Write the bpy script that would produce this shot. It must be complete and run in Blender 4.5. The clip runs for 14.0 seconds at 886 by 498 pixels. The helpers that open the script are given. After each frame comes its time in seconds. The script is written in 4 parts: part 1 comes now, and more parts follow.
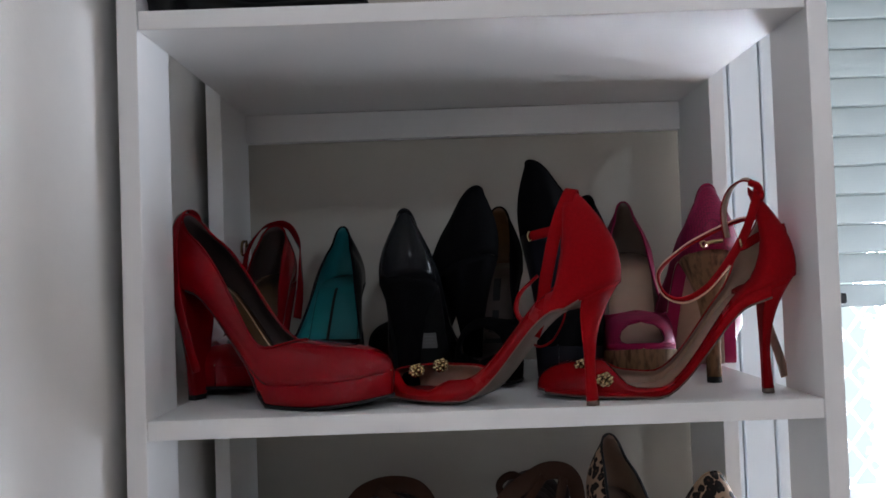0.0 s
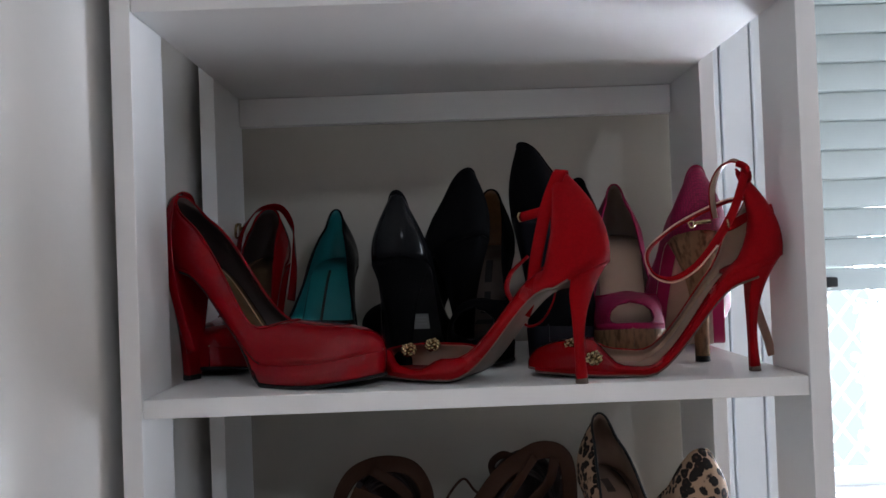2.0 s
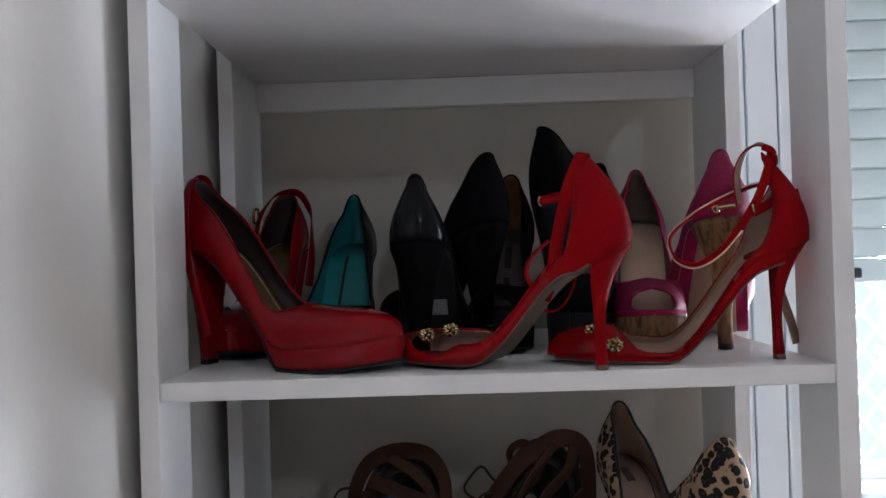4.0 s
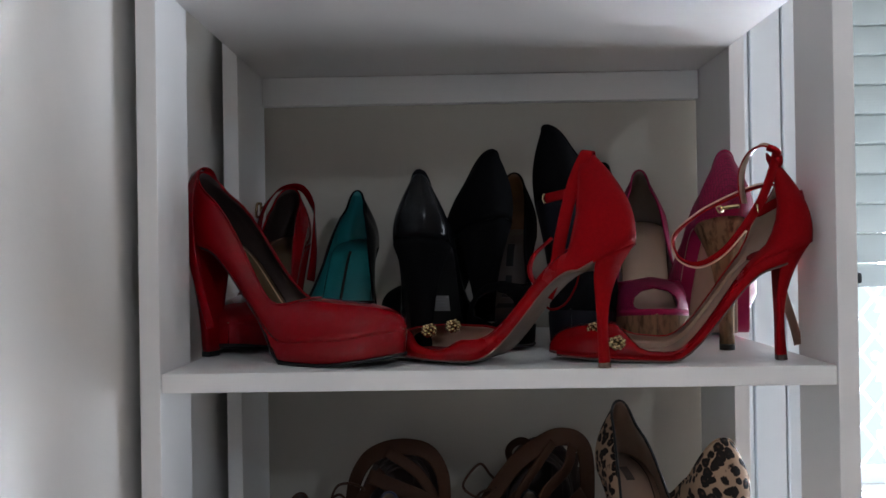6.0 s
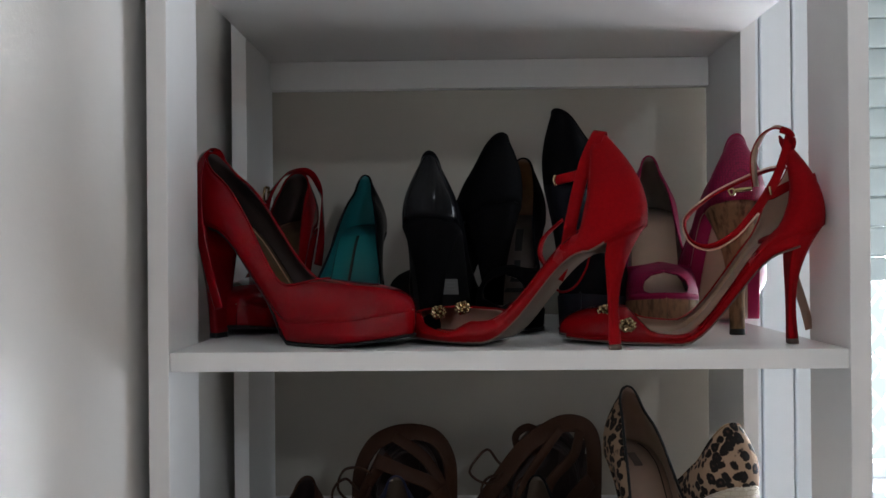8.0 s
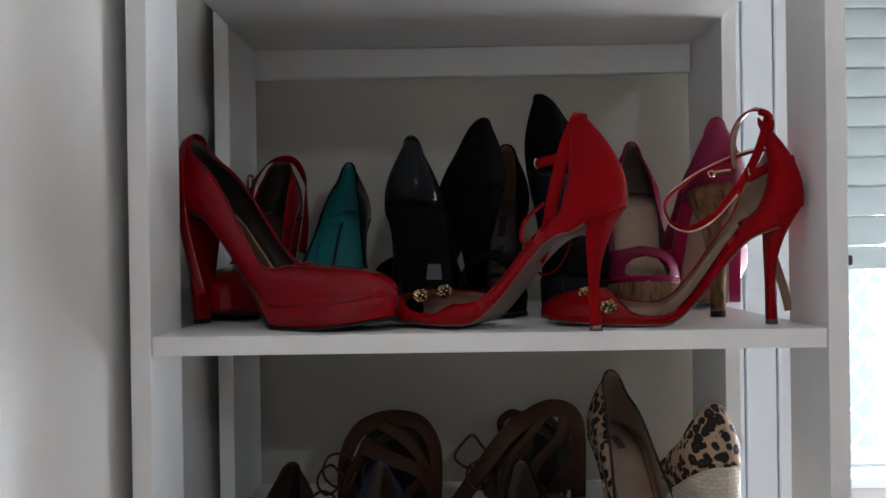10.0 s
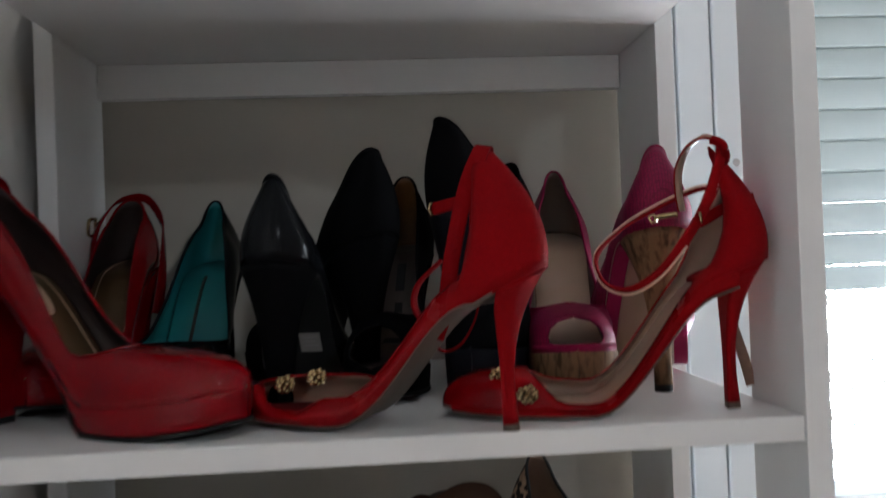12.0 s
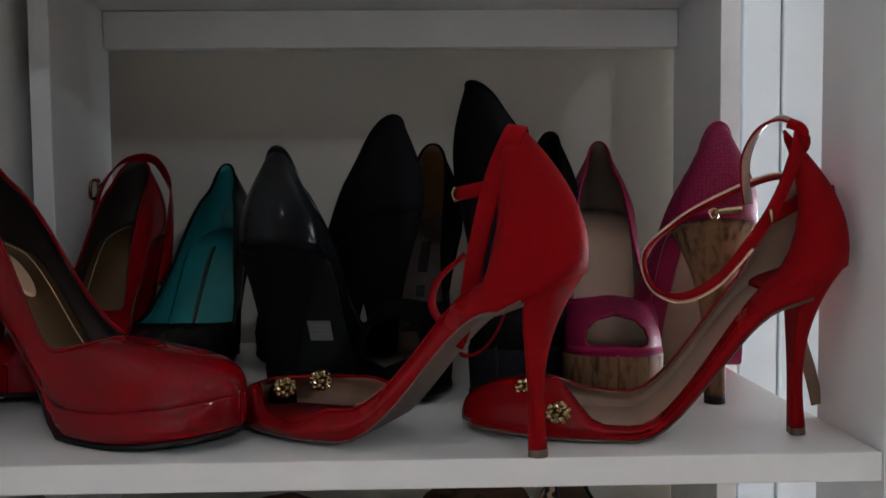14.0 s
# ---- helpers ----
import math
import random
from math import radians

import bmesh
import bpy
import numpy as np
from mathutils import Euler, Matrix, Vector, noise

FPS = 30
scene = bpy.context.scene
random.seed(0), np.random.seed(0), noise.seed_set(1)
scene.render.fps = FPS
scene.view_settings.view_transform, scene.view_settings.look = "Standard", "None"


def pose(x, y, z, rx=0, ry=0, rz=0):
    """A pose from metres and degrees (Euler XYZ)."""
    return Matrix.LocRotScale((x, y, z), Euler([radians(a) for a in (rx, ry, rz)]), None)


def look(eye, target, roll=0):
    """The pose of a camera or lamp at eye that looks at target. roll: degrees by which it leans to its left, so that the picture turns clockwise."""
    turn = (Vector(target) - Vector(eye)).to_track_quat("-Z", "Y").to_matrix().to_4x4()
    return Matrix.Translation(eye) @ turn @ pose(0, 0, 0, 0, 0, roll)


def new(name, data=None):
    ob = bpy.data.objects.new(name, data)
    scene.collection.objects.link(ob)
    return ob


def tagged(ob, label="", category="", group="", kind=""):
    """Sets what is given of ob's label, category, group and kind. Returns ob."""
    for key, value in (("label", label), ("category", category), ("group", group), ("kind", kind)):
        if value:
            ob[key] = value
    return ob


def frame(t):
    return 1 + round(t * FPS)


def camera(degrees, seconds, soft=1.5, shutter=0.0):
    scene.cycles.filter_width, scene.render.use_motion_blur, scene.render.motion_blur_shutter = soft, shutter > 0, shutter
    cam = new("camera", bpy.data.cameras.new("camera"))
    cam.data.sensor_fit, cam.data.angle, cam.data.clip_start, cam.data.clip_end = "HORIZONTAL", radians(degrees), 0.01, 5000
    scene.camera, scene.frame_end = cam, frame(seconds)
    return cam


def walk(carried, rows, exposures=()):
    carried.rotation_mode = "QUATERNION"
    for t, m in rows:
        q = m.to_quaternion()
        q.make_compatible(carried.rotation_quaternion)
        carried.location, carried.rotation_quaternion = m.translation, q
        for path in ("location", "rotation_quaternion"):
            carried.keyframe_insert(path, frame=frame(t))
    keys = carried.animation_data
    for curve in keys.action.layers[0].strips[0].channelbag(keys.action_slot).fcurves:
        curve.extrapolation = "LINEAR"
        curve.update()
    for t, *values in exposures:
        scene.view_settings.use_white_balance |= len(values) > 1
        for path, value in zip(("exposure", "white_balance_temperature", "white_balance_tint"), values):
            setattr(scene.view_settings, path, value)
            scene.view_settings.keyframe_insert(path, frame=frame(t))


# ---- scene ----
cam = camera(55.0, 14.0, shutter=0.5)
PATH = [
    (0, (-0.033, -0.784, 1.125), (-0.035, 1.215, 1.186), -2.0),
    (0.5, (-0.035, -0.781, 1.122), (-0.056, 1.219, 1.151), -0.7),
    (1, (-0.032, -0.781, 1.12), (-0.045, 1.219, 1.146), -0.7),
    (1.5, (-0.026, -0.782, 1.117), (-0.027, 1.218, 1.144), -2.3),
    (2, (-0.029, -0.793, 1.118), (-0.022, 1.207, 1.149), -2.1),
    (2.5, (-0.036, -0.783, 1.113), (-0.071, 1.217, 1.098), -1.3),
    (3, (-0.034, -0.783, 1.115), (-0.071, 1.216, 1.127), -1.8),
    (5.5, (-0.029, -0.782, 1.105), (-0.057, 1.218, 1.115), -1.6),
    (6, (-0.035, -0.783, 1.107), (-0.068, 1.216, 1.119), -0.9),
    (6.5, (-0.042, -0.78, 1.101), (-0.078, 1.22, 1.107), -0.2),
    (7, (-0.046, -0.786, 1.099), (-0.088, 1.213, 1.1), -0.4),
    (7.5, (-0.045, -0.784, 1.096), (-0.082, 1.215, 1.106), -0.2),
    (8, (-0.042, -0.779, 1.092), (-0.082, 1.22, 1.096), -0.5),
    (10.5, (-0.034, -0.782, 1.079), (-0.037, 1.218, 1.07), -0.9),
    (11, (-0.041, -0.767, 1.079), (0.008, 1.232, 1.059), -1.2),
    (11.5, (-0.024, -0.702, 1.075), (0.084, 1.294, 1.034), -3.5),
    (12, (0.013, -0.59, 1.123), (0.157, 1.405, 1.143), -2.2),
    (12.5, (0.033, -0.527, 1.157), (0.09, 1.472, 1.143), -1.8),
    (13, (0.028, -0.517, 1.161), (0.067, 1.481, 1.098), -1.5),
    (13.5, (0.029, -0.506, 1.162), (0.072, 1.492, 1.073), -0.6),
    (14, (0.03, -0.506, 1.156), (0.078, 1.49, 1.043), -0.5),
]
walk(cam, [(t, look(eye, target, roll)) for t, eye, target, roll in PATH], exposures=((0.0, 0.0, 6020, 16), (5.5, 0.0, 6050, 15), (7.5, 0.0, 6180, 13), (11.0, 0.0, 6200, 13), (12.5, -0.08, 6230, 13), (14.0, -0.08, 6230, 13)))

# ---- world and light ----
world = bpy.data.worlds.new("world")
scene.world = world
world.use_nodes = True
sky = world.node_tree.nodes.new("ShaderNodeTexSky")
sky.sky_type, sky.sun_disc = "NISHITA", False
sky.sun_elevation, sky.sun_rotation = radians(50), radians(30)
world.node_tree.links.new(sky.outputs[0], world.node_tree.nodes["Background"].inputs["Color"])
world.node_tree.nodes["Background"].inputs["Strength"].default_value = 0.1
scene.view_settings.exposure = 0.0


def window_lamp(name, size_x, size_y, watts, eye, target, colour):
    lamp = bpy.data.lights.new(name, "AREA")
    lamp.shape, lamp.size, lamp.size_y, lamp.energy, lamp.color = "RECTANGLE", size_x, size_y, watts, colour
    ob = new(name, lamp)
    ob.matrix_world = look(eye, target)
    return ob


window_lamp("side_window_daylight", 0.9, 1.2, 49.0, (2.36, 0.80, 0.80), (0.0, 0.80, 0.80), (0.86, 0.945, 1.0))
window_lamp("high_window_daylight", 0.15, 0.14, 9.0, (1.37, -3.02, 2.24), (1.0, -2.0, 1.95), (0.90, 0.96, 1.0))


# ---- materials ----
def material(name, colour, rough=0.5, metal=0.0, grain=0.12, grain_scale=60.0, blotch=0.1, blotch_scale=6.0, bump=0.15, bump_scale=400.0, coat=0.0, sheen=0.0, specular=0.5):
    """A surface with fine grain, larger blotches, uneven gloss and a fine relief."""
    m = bpy.data.materials.new(name)
    m.use_nodes = True
    nt = m.node_tree
    b = nt.nodes["Principled BSDF"]
    tc = nt.nodes.new("ShaderNodeTexCoord")
    n1, n2, n3 = (nt.nodes.new("ShaderNodeTexNoise") for _ in range(3))
    for n, sc, det in ((n1, grain_scale, 5.0), (n2, blotch_scale, 3.0), (n3, bump_scale, 4.0)):
        n.inputs["Scale"].default_value, n.inputs["Detail"].default_value = sc, det
        nt.links.new(tc.outputs["Object"], n.inputs["Vector"])
    shade = nt.nodes.new("ShaderNodeMath")
    shade.operation = "MULTIPLY_ADD"
    nt.links.new(n1.outputs["Fac"], shade.inputs[0])
    shade.inputs[1].default_value, shade.inputs[2].default_value = 2 * grain, 1 - grain - blotch
    total = nt.nodes.new("ShaderNodeMath")
    total.operation = "MULTIPLY_ADD"
    nt.links.new(n2.outputs["Fac"], total.inputs[0])
    total.inputs[1].default_value = 2 * blotch
    nt.links.new(shade.outputs[0], total.inputs[2])
    mix = nt.nodes.new("ShaderNodeVectorMath")
    mix.operation = "SCALE"
    mix.inputs[0].default_value = colour
    nt.links.new(total.outputs[0], mix.inputs["Scale"])
    nt.links.new(mix.outputs[0], b.inputs["Base Color"])
    rg = nt.nodes.new("ShaderNodeMapRange")
    rg.inputs["To Min"].default_value, rg.inputs["To Max"].default_value = max(0.02, rough * 0.75), min(1.0, rough * 1.25)
    nt.links.new(n2.outputs["Fac"], rg.inputs["Value"])
    nt.links.new(rg.outputs[0], b.inputs["Roughness"])
    bp = nt.nodes.new("ShaderNodeBump")
    bp.inputs["Strength"].default_value, bp.inputs["Distance"].default_value = bump, 0.0006
    nt.links.new(n3.outputs["Fac"], bp.inputs["Height"])
    nt.links.new(bp.outputs[0], b.inputs["Normal"])
    b.inputs["Metallic"].default_value, b.inputs["Coat Weight"].default_value = metal, coat
    b.inputs["Coat Roughness"].default_value = 0.06
    b.inputs["Sheen Weight"].default_value, b.inputs["Specular IOR Level"].default_value = sheen, specular
    return m


def cells(m, scale, dark, light, distance=0.0012, tint=True):
    """Adds snakeskin-like scales with sunk joints to a material."""
    nt = m.node_tree
    b = nt.nodes["Principled BSDF"]
    tc = nt.nodes.new("ShaderNodeTexCoord")
    v = nt.nodes.new("ShaderNodeTexVoronoi")
    v.feature = "DISTANCE_TO_EDGE"
    v.inputs["Scale"].default_value, v.inputs["Randomness"].default_value = scale, 0.3
    nt.links.new(tc.outputs["Object"], v.inputs["Vector"])
    r = nt.nodes.new("ShaderNodeValToRGB")
    r.color_ramp.elements[0].position, r.color_ramp.elements[0].color = 0.0, (*dark, 1)
    r.color_ramp.elements[1].position, r.color_ramp.elements[1].color = 0.16, (*light, 1)
    nt.links.new(v.outputs["Distance"], r.inputs[0])
    nt.links.new(r.outputs[0], b.inputs["Base Color"])
    bp = nt.nodes.new("ShaderNodeBump")
    bp.inputs["Strength"].default_value, bp.inputs["Distance"].default_value = 0.7, distance
    nt.links.new(r.outputs[0], bp.inputs["Height"])
    nt.links.new(bp.outputs[0], b.inputs["Normal"])
    return m


def leopard(name):
    """Tan pony hair with dark broken rosettes."""
    m = material(name, (0.5, 0.36, 0.25), 0.8, specular=0.15)
    nt = m.node_tree
    b = nt.nodes["Principled BSDF"]
    tc = nt.nodes.new("ShaderNodeTexCoord")
    wob = nt.nodes.new("ShaderNodeTexNoise")
    wob.inputs["Scale"].default_value = 90
    nt.links.new(tc.outputs["Object"], wob.inputs["Vector"])
    add = nt.nodes.new("ShaderNodeVectorMath")
    add.operation = "MULTIPLY_ADD"
    add.inputs[1].default_value = (0.010, 0.010, 0.010)
    nt.links.new(wob.outputs["Color"], add.inputs[0])
    nt.links.new(tc.outputs["Object"], add.inputs[2])
    v = nt.nodes.new("ShaderNodeTexVoronoi")
    v.inputs["Scale"].default_value, v.inputs["Randomness"].default_value = 92, 0.75
    nt.links.new(add.outputs[0], v.inputs["Vector"])
    r = nt.nodes.new("ShaderNodeValToRGB")
    r.color_ramp.elements[0].position, r.color_ramp.elements[0].color = 0.08, (0.05, 0.024, 0.014, 1)
    r.color_ramp.elements[1].position, r.color_ramp.elements[1].color = 0.18, (0.009, 0.006, 0.005, 1)
    e = r.color_ramp.elements.new(0.47)
    e.color = (0.009, 0.006, 0.005, 1)
    e = r.color_ramp.elements.new(0.54)
    e.color = (0.27, 0.178, 0.115, 1)
    nt.links.new(v.outputs["Distance"], r.inputs[0])
    nt.links.new(r.outputs[0], b.inputs["Base Color"])
    return m


def cork(name):
    m = material(name, (0.30, 0.18, 0.10), 0.85, bump=0.4, bump_scale=250, specular=0.1)
    nt = m.node_tree
    tc = nt.nodes.new("ShaderNodeTexCoord")
    n = nt.nodes.new("ShaderNodeTexNoise")
    n.inputs["Scale"].default_value, n.inputs["Detail"].default_value = 160, 6
    st = nt.nodes.new("ShaderNodeMapping")
    st.inputs["Scale"].default_value = (1, 1, 0.35)
    nt.links.new(tc.outputs["Object"], st.inputs[0])
    nt.links.new(st.outputs[0], n.inputs["Vector"])
    r = nt.nodes.new("ShaderNodeValToRGB")
    r.color_ramp.elements[0].position, r.color_ramp.elements[0].color = 0.33, (0.055, 0.028, 0.014, 1)
    r.color_ramp.elements[1].position, r.color_ramp.elements[1].color = 0.55, (0.155, 0.088, 0.045, 1)
    nt.links.new(n.outputs["Fac"], r.inputs[0])
    nt.links.new(r.outputs[0], nt.nodes["Principled BSDF"].inputs["Base Color"])
    return m


WHITE = material("white_laminate", (0.785, 0.79, 0.785), 0.34, grain=0.015, blotch=0.02, bump=0.06, bump_scale=900)
PAINT = material("warm_white_wall_paint", (0.68, 0.67, 0.645), 0.7, grain=0.02, blotch=0.03, blotch_scale=3, bump=0.25, bump_scale=220)
# Beige, with the shade inside the rack put into its colour.
SHADED_BACK_PAINT = material("shaded_beige_paint", (0.45, 0.425, 0.375), 0.75, grain=0.02, blotch=0.03, blotch_scale=3, bump=0.25, bump_scale=220)
GLOSS_PAINT = material("white_gloss_paint", (0.77, 0.82, 0.85), 0.35, grain=0.01, blotch=0.02, bump=0.08)
SLAT = material("grey_white_plastic_slat", (0.29, 0.335, 0.33), 0.5, grain=0.02, blotch=0.04, bump=0.05)
FLOOR = material("brown_wood_floor", (0.22, 0.16, 0.12), 0.4, grain=0.1, blotch=0.1, grain_scale=20)
# For the unseen south wall, dark to cut light bounced onto the rack.
REAR_DARK = material("rear_wall_dark", (0.12, 0.09, 0.07), 0.45, grain=0.2, grain_scale=15, blotch=0.1)
RED_PATENT = material("red_patent_leather", (0.16, 0.0008, 0.0032), 0.035, grain=0.03, blotch=0.03, bump=0.02, bump_scale=90, coat=0.0, specular=0.2)
RED_SATIN = material("red_polished_leather", (0.165, 0.0008, 0.0025), 0.26, grain=0.06, blotch=0.08, blotch_scale=25, bump=0.1, bump_scale=300, specular=0.12)
RED_SUEDE = material("red_suede", (0.172, 0.0010, 0.0025), 0.85, grain=0.14, grain_scale=350, blotch=0.08, blotch_scale=25, bump=0.3, bump_scale=1500, sheen=0.01, specular=0.06)
DARK_LINING = material("dark_brown_lining", (0.020, 0.010, 0.008), 0.7, bump=0.2)
GOLD_INSOLE = material("bronze_insole", (0.10, 0.055, 0.022), 0.4, metal=0.35)
TEAL = material("teal_satin_lining", (0.009, 0.165, 0.18), 0.5, grain=0.08)
GREY_LEATHER = material("charcoal_leather", (0.0055, 0.006, 0.007), 0.16, grain=0.12, blotch=0.15, coat=0.0, specular=0.07)
BLACK_SUEDE = material("black_suede", (0.0026, 0.0026, 0.003), 0.95, grain=0.2, grain_scale=400, bump=0.3, bump_scale=1500, specular=0.03)
NAVY = material("navy_black_leather", (0.004, 0.0045, 0.0075), 0.6, specular=0.12)
BLACK_RUBBER = material("black_rubber", (0.009, 0.009, 0.009), 0.7, specular=0.2)
TAUPE = material("taupe_leather_insole", (0.034, 0.022, 0.016), 0.55)
AMBER = material("tortoise_lining", (0.10, 0.042, 0.012), 0.45, blotch=0.5, blotch_scale=90)
BEIGE = material("beige_leather_lining", (0.34, 0.225, 0.165), 0.5, grain=0.05, blotch=0.08, blotch_scale=30)
TAN_LINING = material("tan_leather_lining", (0.23, 0.145, 0.10), 0.5, grain=0.06, blotch=0.12, blotch_scale=30)
TAN_SOLE = material("tan_leather_sole", (0.078, 0.052, 0.037), 0.55)
PINK = cells(material("magenta_snakeskin", (0.42, 0.010, 0.11), 0.6, specular=0.2), 380, (0.085, 0.001, 0.017), (0.18, 0.0018, 0.036))
PINK_PLAIN = material("magenta_suede", (0.18, 0.0018, 0.036), 0.8, grain=0.15, grain_scale=250, specular=0.2)
CORK = cork("cork")
LEO = leopard("leopard_print_pony_hair")


def weave(name):
    m = material(name, (0.66, 0.58, 0.47), 0.8, grain=0.12, grain_scale=200)
    nt = m.node_tree
    tc, sp, co, br = (nt.nodes.new(k) for k in ("ShaderNodeTexCoord", "ShaderNodeSeparateXYZ", "ShaderNodeCombineXYZ", "ShaderNodeTexBrick"))
    nt.links.new(tc.outputs["Object"], sp.inputs[0])
    nt.links.new(sp.outputs["Y"], co.inputs["X"])
    nt.links.new(sp.outputs["Z"], co.inputs["Y"])
    nt.links.new(co.outputs[0], br.inputs["Vector"])
    for key, value in (("Scale", 1.0), ("Brick Width", 0.0078), ("Row Height", 0.0046), ("Mortar Size", 0.0004), ("Mortar Smooth", 0.4)):
        br.inputs[key].default_value = value
    br.inputs["Color1"].default_value, br.inputs["Color2"].default_value, br.inputs["Mortar"].default_value = (0.52, 0.45, 0.36, 1), (0.43, 0.37, 0.29, 1), (0.38, 0.32, 0.25, 1)
    b = nt.nodes["Principled BSDF"]
    nt.links.new(br.outputs["Color"], b.inputs["Base Color"])
    bp = nt.nodes.new("ShaderNodeBump")
    bp.inputs["Distance"].default_value = 0.0015
    bp.invert = True
    nt.links.new(br.outputs["Fac"], bp.inputs["Height"])
    nt.links.new(bp.outputs[0], b.inputs["Normal"])
    return m


JUTE = weave("woven_cream_raffia")
BROWN = material("brown_strap_leather", (0.040, 0.015, 0.0065), 0.65, specular=0.2, grain=0.15, blotch=0.15, blotch_scale=40)
GOLD = material("gold_metal", (0.36, 0.26, 0.14), 0.15, metal=1.0, grain=0.05)
PALE_GOLD = material("pale_gold_piping", (0.62, 0.42, 0.30), 0.35, metal=0.4)
PAPER = material("white_paper_sticker", (0.25, 0.25, 0.245), 0.7, grain=0.02)
PRINT = material("grey_print", (0.28, 0.28, 0.28), 0.7)
SCREW = material("steel", (0.5, 0.5, 0.5), 0.35, metal=1.0)


# ---- building helpers ----
def part(name, bm, mat, parent, label="", smooth=False):
    """Links a bmesh as one mesh object under a thing or a part."""
    me = bpy.data.meshes.new(name)
    if smooth:
        for f in bm.faces:
            f.smooth = True
    bmesh.ops.recalc_face_normals(bm, faces=bm.faces)
    bm.to_mesh(me)
    bm.free()
    for m in (mat if isinstance(mat, (list, tuple)) else [mat]):
        me.materials.append(m)
    ob = new(name, me)
    ob.parent = parent
    if label:
        tagged(ob, label)
    return ob


def thing(name, label, category, m=None, group="", kind=""):
    ob = new(name)
    ob.empty_display_size = 0.05
    if m is not None:
        ob.matrix_world = m
    return tagged(ob, label, category, group, kind)


def box_bm(x0, x1, y0, y1, z0, z1, bevel=0.0008):
    bm = bmesh.new()
    bmesh.ops.create_cube(bm, size=1)
    for v in bm.verts:
        v.co = Vector((x0 + (v.co.x + 0.5) * (x1 - x0), y0 + (v.co.y + 0.5) * (y1 - y0), z0 + (v.co.z + 0.5) * (z1 - z0)))
    if bevel:
        bmesh.ops.bevel(bm, geom=list(bm.edges), offset=bevel, segments=2, affect="EDGES", profile=0.5)
    return bm


def structure(name, bm, mat, label, category="wall"):
    ob = part(name, bm, mat, None)
    return tagged(ob, label, category, kind="structure")


def lerp_table(rows, x):
    """Smooth value between (x, value) rows, with no overshoot."""
    if x <= rows[0][0]:
        return rows[0][1]
    if x >= rows[-1][0]:
        return rows[-1][1]

    def chord(i):
        return (rows[i + 1][1] - rows[i][1]) / (rows[i + 1][0] - rows[i][0])

    def slope(i):
        if i == 0 or i == len(rows) - 1:
            return 0.0 if i else chord(0) * 0.5
        a, b = chord(i - 1), chord(i)
        return 2 * a * b / (a + b) if a * b > 0 else 0.0

    for i in range(len(rows) - 1):
        if x <= rows[i + 1][0]:
            d = rows[i + 1][0] - rows[i][0]
            t = (x - rows[i][0]) / d
            return (2 * t ** 3 - 3 * t * t + 1) * rows[i][1] + (t ** 3 - 2 * t * t + t) * d * slope(i) + (3 * t * t - 2 * t ** 3) * rows[i + 1][1] + (t ** 3 - t * t) * d * slope(i + 1)


def spline(pts, n=10):
    """Points along a Catmull-Rom curve through pts."""
    p = [Vector(q) for q in pts]
    p = [2 * p[0] - p[1]] + p + [2 * p[-1] - p[-2]]
    out = []
    for i in range(1, len(p) - 2):
        for k in range(n):
            t = k / n
            out.append(0.5 * (2 * p[i] + (p[i + 1] - p[i - 1]) * t + (2 * p[i - 1] - 5 * p[i] + 4 * p[i + 1] - p[i + 2]) * t * t + (3 * p[i] - p[i - 1] - 3 * p[i + 1] + p[i + 2]) * t ** 3))
    out.append(p[-2])
    return out


def ribbon_bm(pts, width, thick, side, n=8):
    """A flat strap along a curve; side: the direction of its width, one or two vectors."""
    c = spline(pts, n)
    sides = [Vector(v).normalized() for v in (side if isinstance(side[0], (tuple, list)) else [side])]
    bm = bmesh.new()
    rings = []
    for i, q in enumerate(c):
        tan = (c[min(i + 1, len(c) - 1)] - c[max(i - 1, 0)]).normalized()
        f = i / (len(c) - 1) * (len(sides) - 1)
        k = min(int(f), len(sides) - 1)
        sd = sides[k].lerp(sides[min(k + 1, len(sides) - 1)], f - k)
        sd = (sd - tan * sd.dot(tan)).normalized()
        nr = tan.cross(sd)
        ring = []
        for a, b in ((-1, -0.6), (-0.9, -1), (0.9, -1), (1, -0.6), (1, 0.6), (0.9, 1), (-0.9, 1), (-1, 0.6)):
            ring.append(bm.verts.new(q + sd * (a * width / 2) + nr * (b * thick / 2)))
        rings.append(ring)
    for r, s in zip(rings, rings[1:]):
        for j in range(8):
            bm.faces.new((r[j], r[(j + 1) % 8], s[(j + 1) % 8], s[j]))
    bm.faces.new(rings[0][::-1])
    bm.faces.new(rings[-1])
    return bm


def tube_bm(pts, radius, n=8, sides=8):
    c = spline(pts, n)
    bm = bmesh.new()
    rings = []
    up = Vector((0.3, 0.5, 0.8))
    for i, q in enumerate(c):
        tan = (c[min(i + 1, len(c) - 1)] - c[max(i - 1, 0)]).normalized()
        a = tan.cross(up).normalized()
        b = tan.cross(a)
        rings.append([bm.verts.new(q + radius * (a * math.cos(w) + b * math.sin(w))) for w in (2 * math.pi * j / sides for j in range(sides))])
    for r, s in zip(rings, rings[1:]):
        for j in range(sides):
            bm.faces.new((r[j], r[(j + 1) % sides], s[(j + 1) % sides], s[j]))
    bm.faces.new(rings[0][::-1])
    bm.faces.new(rings[-1])
    return bm


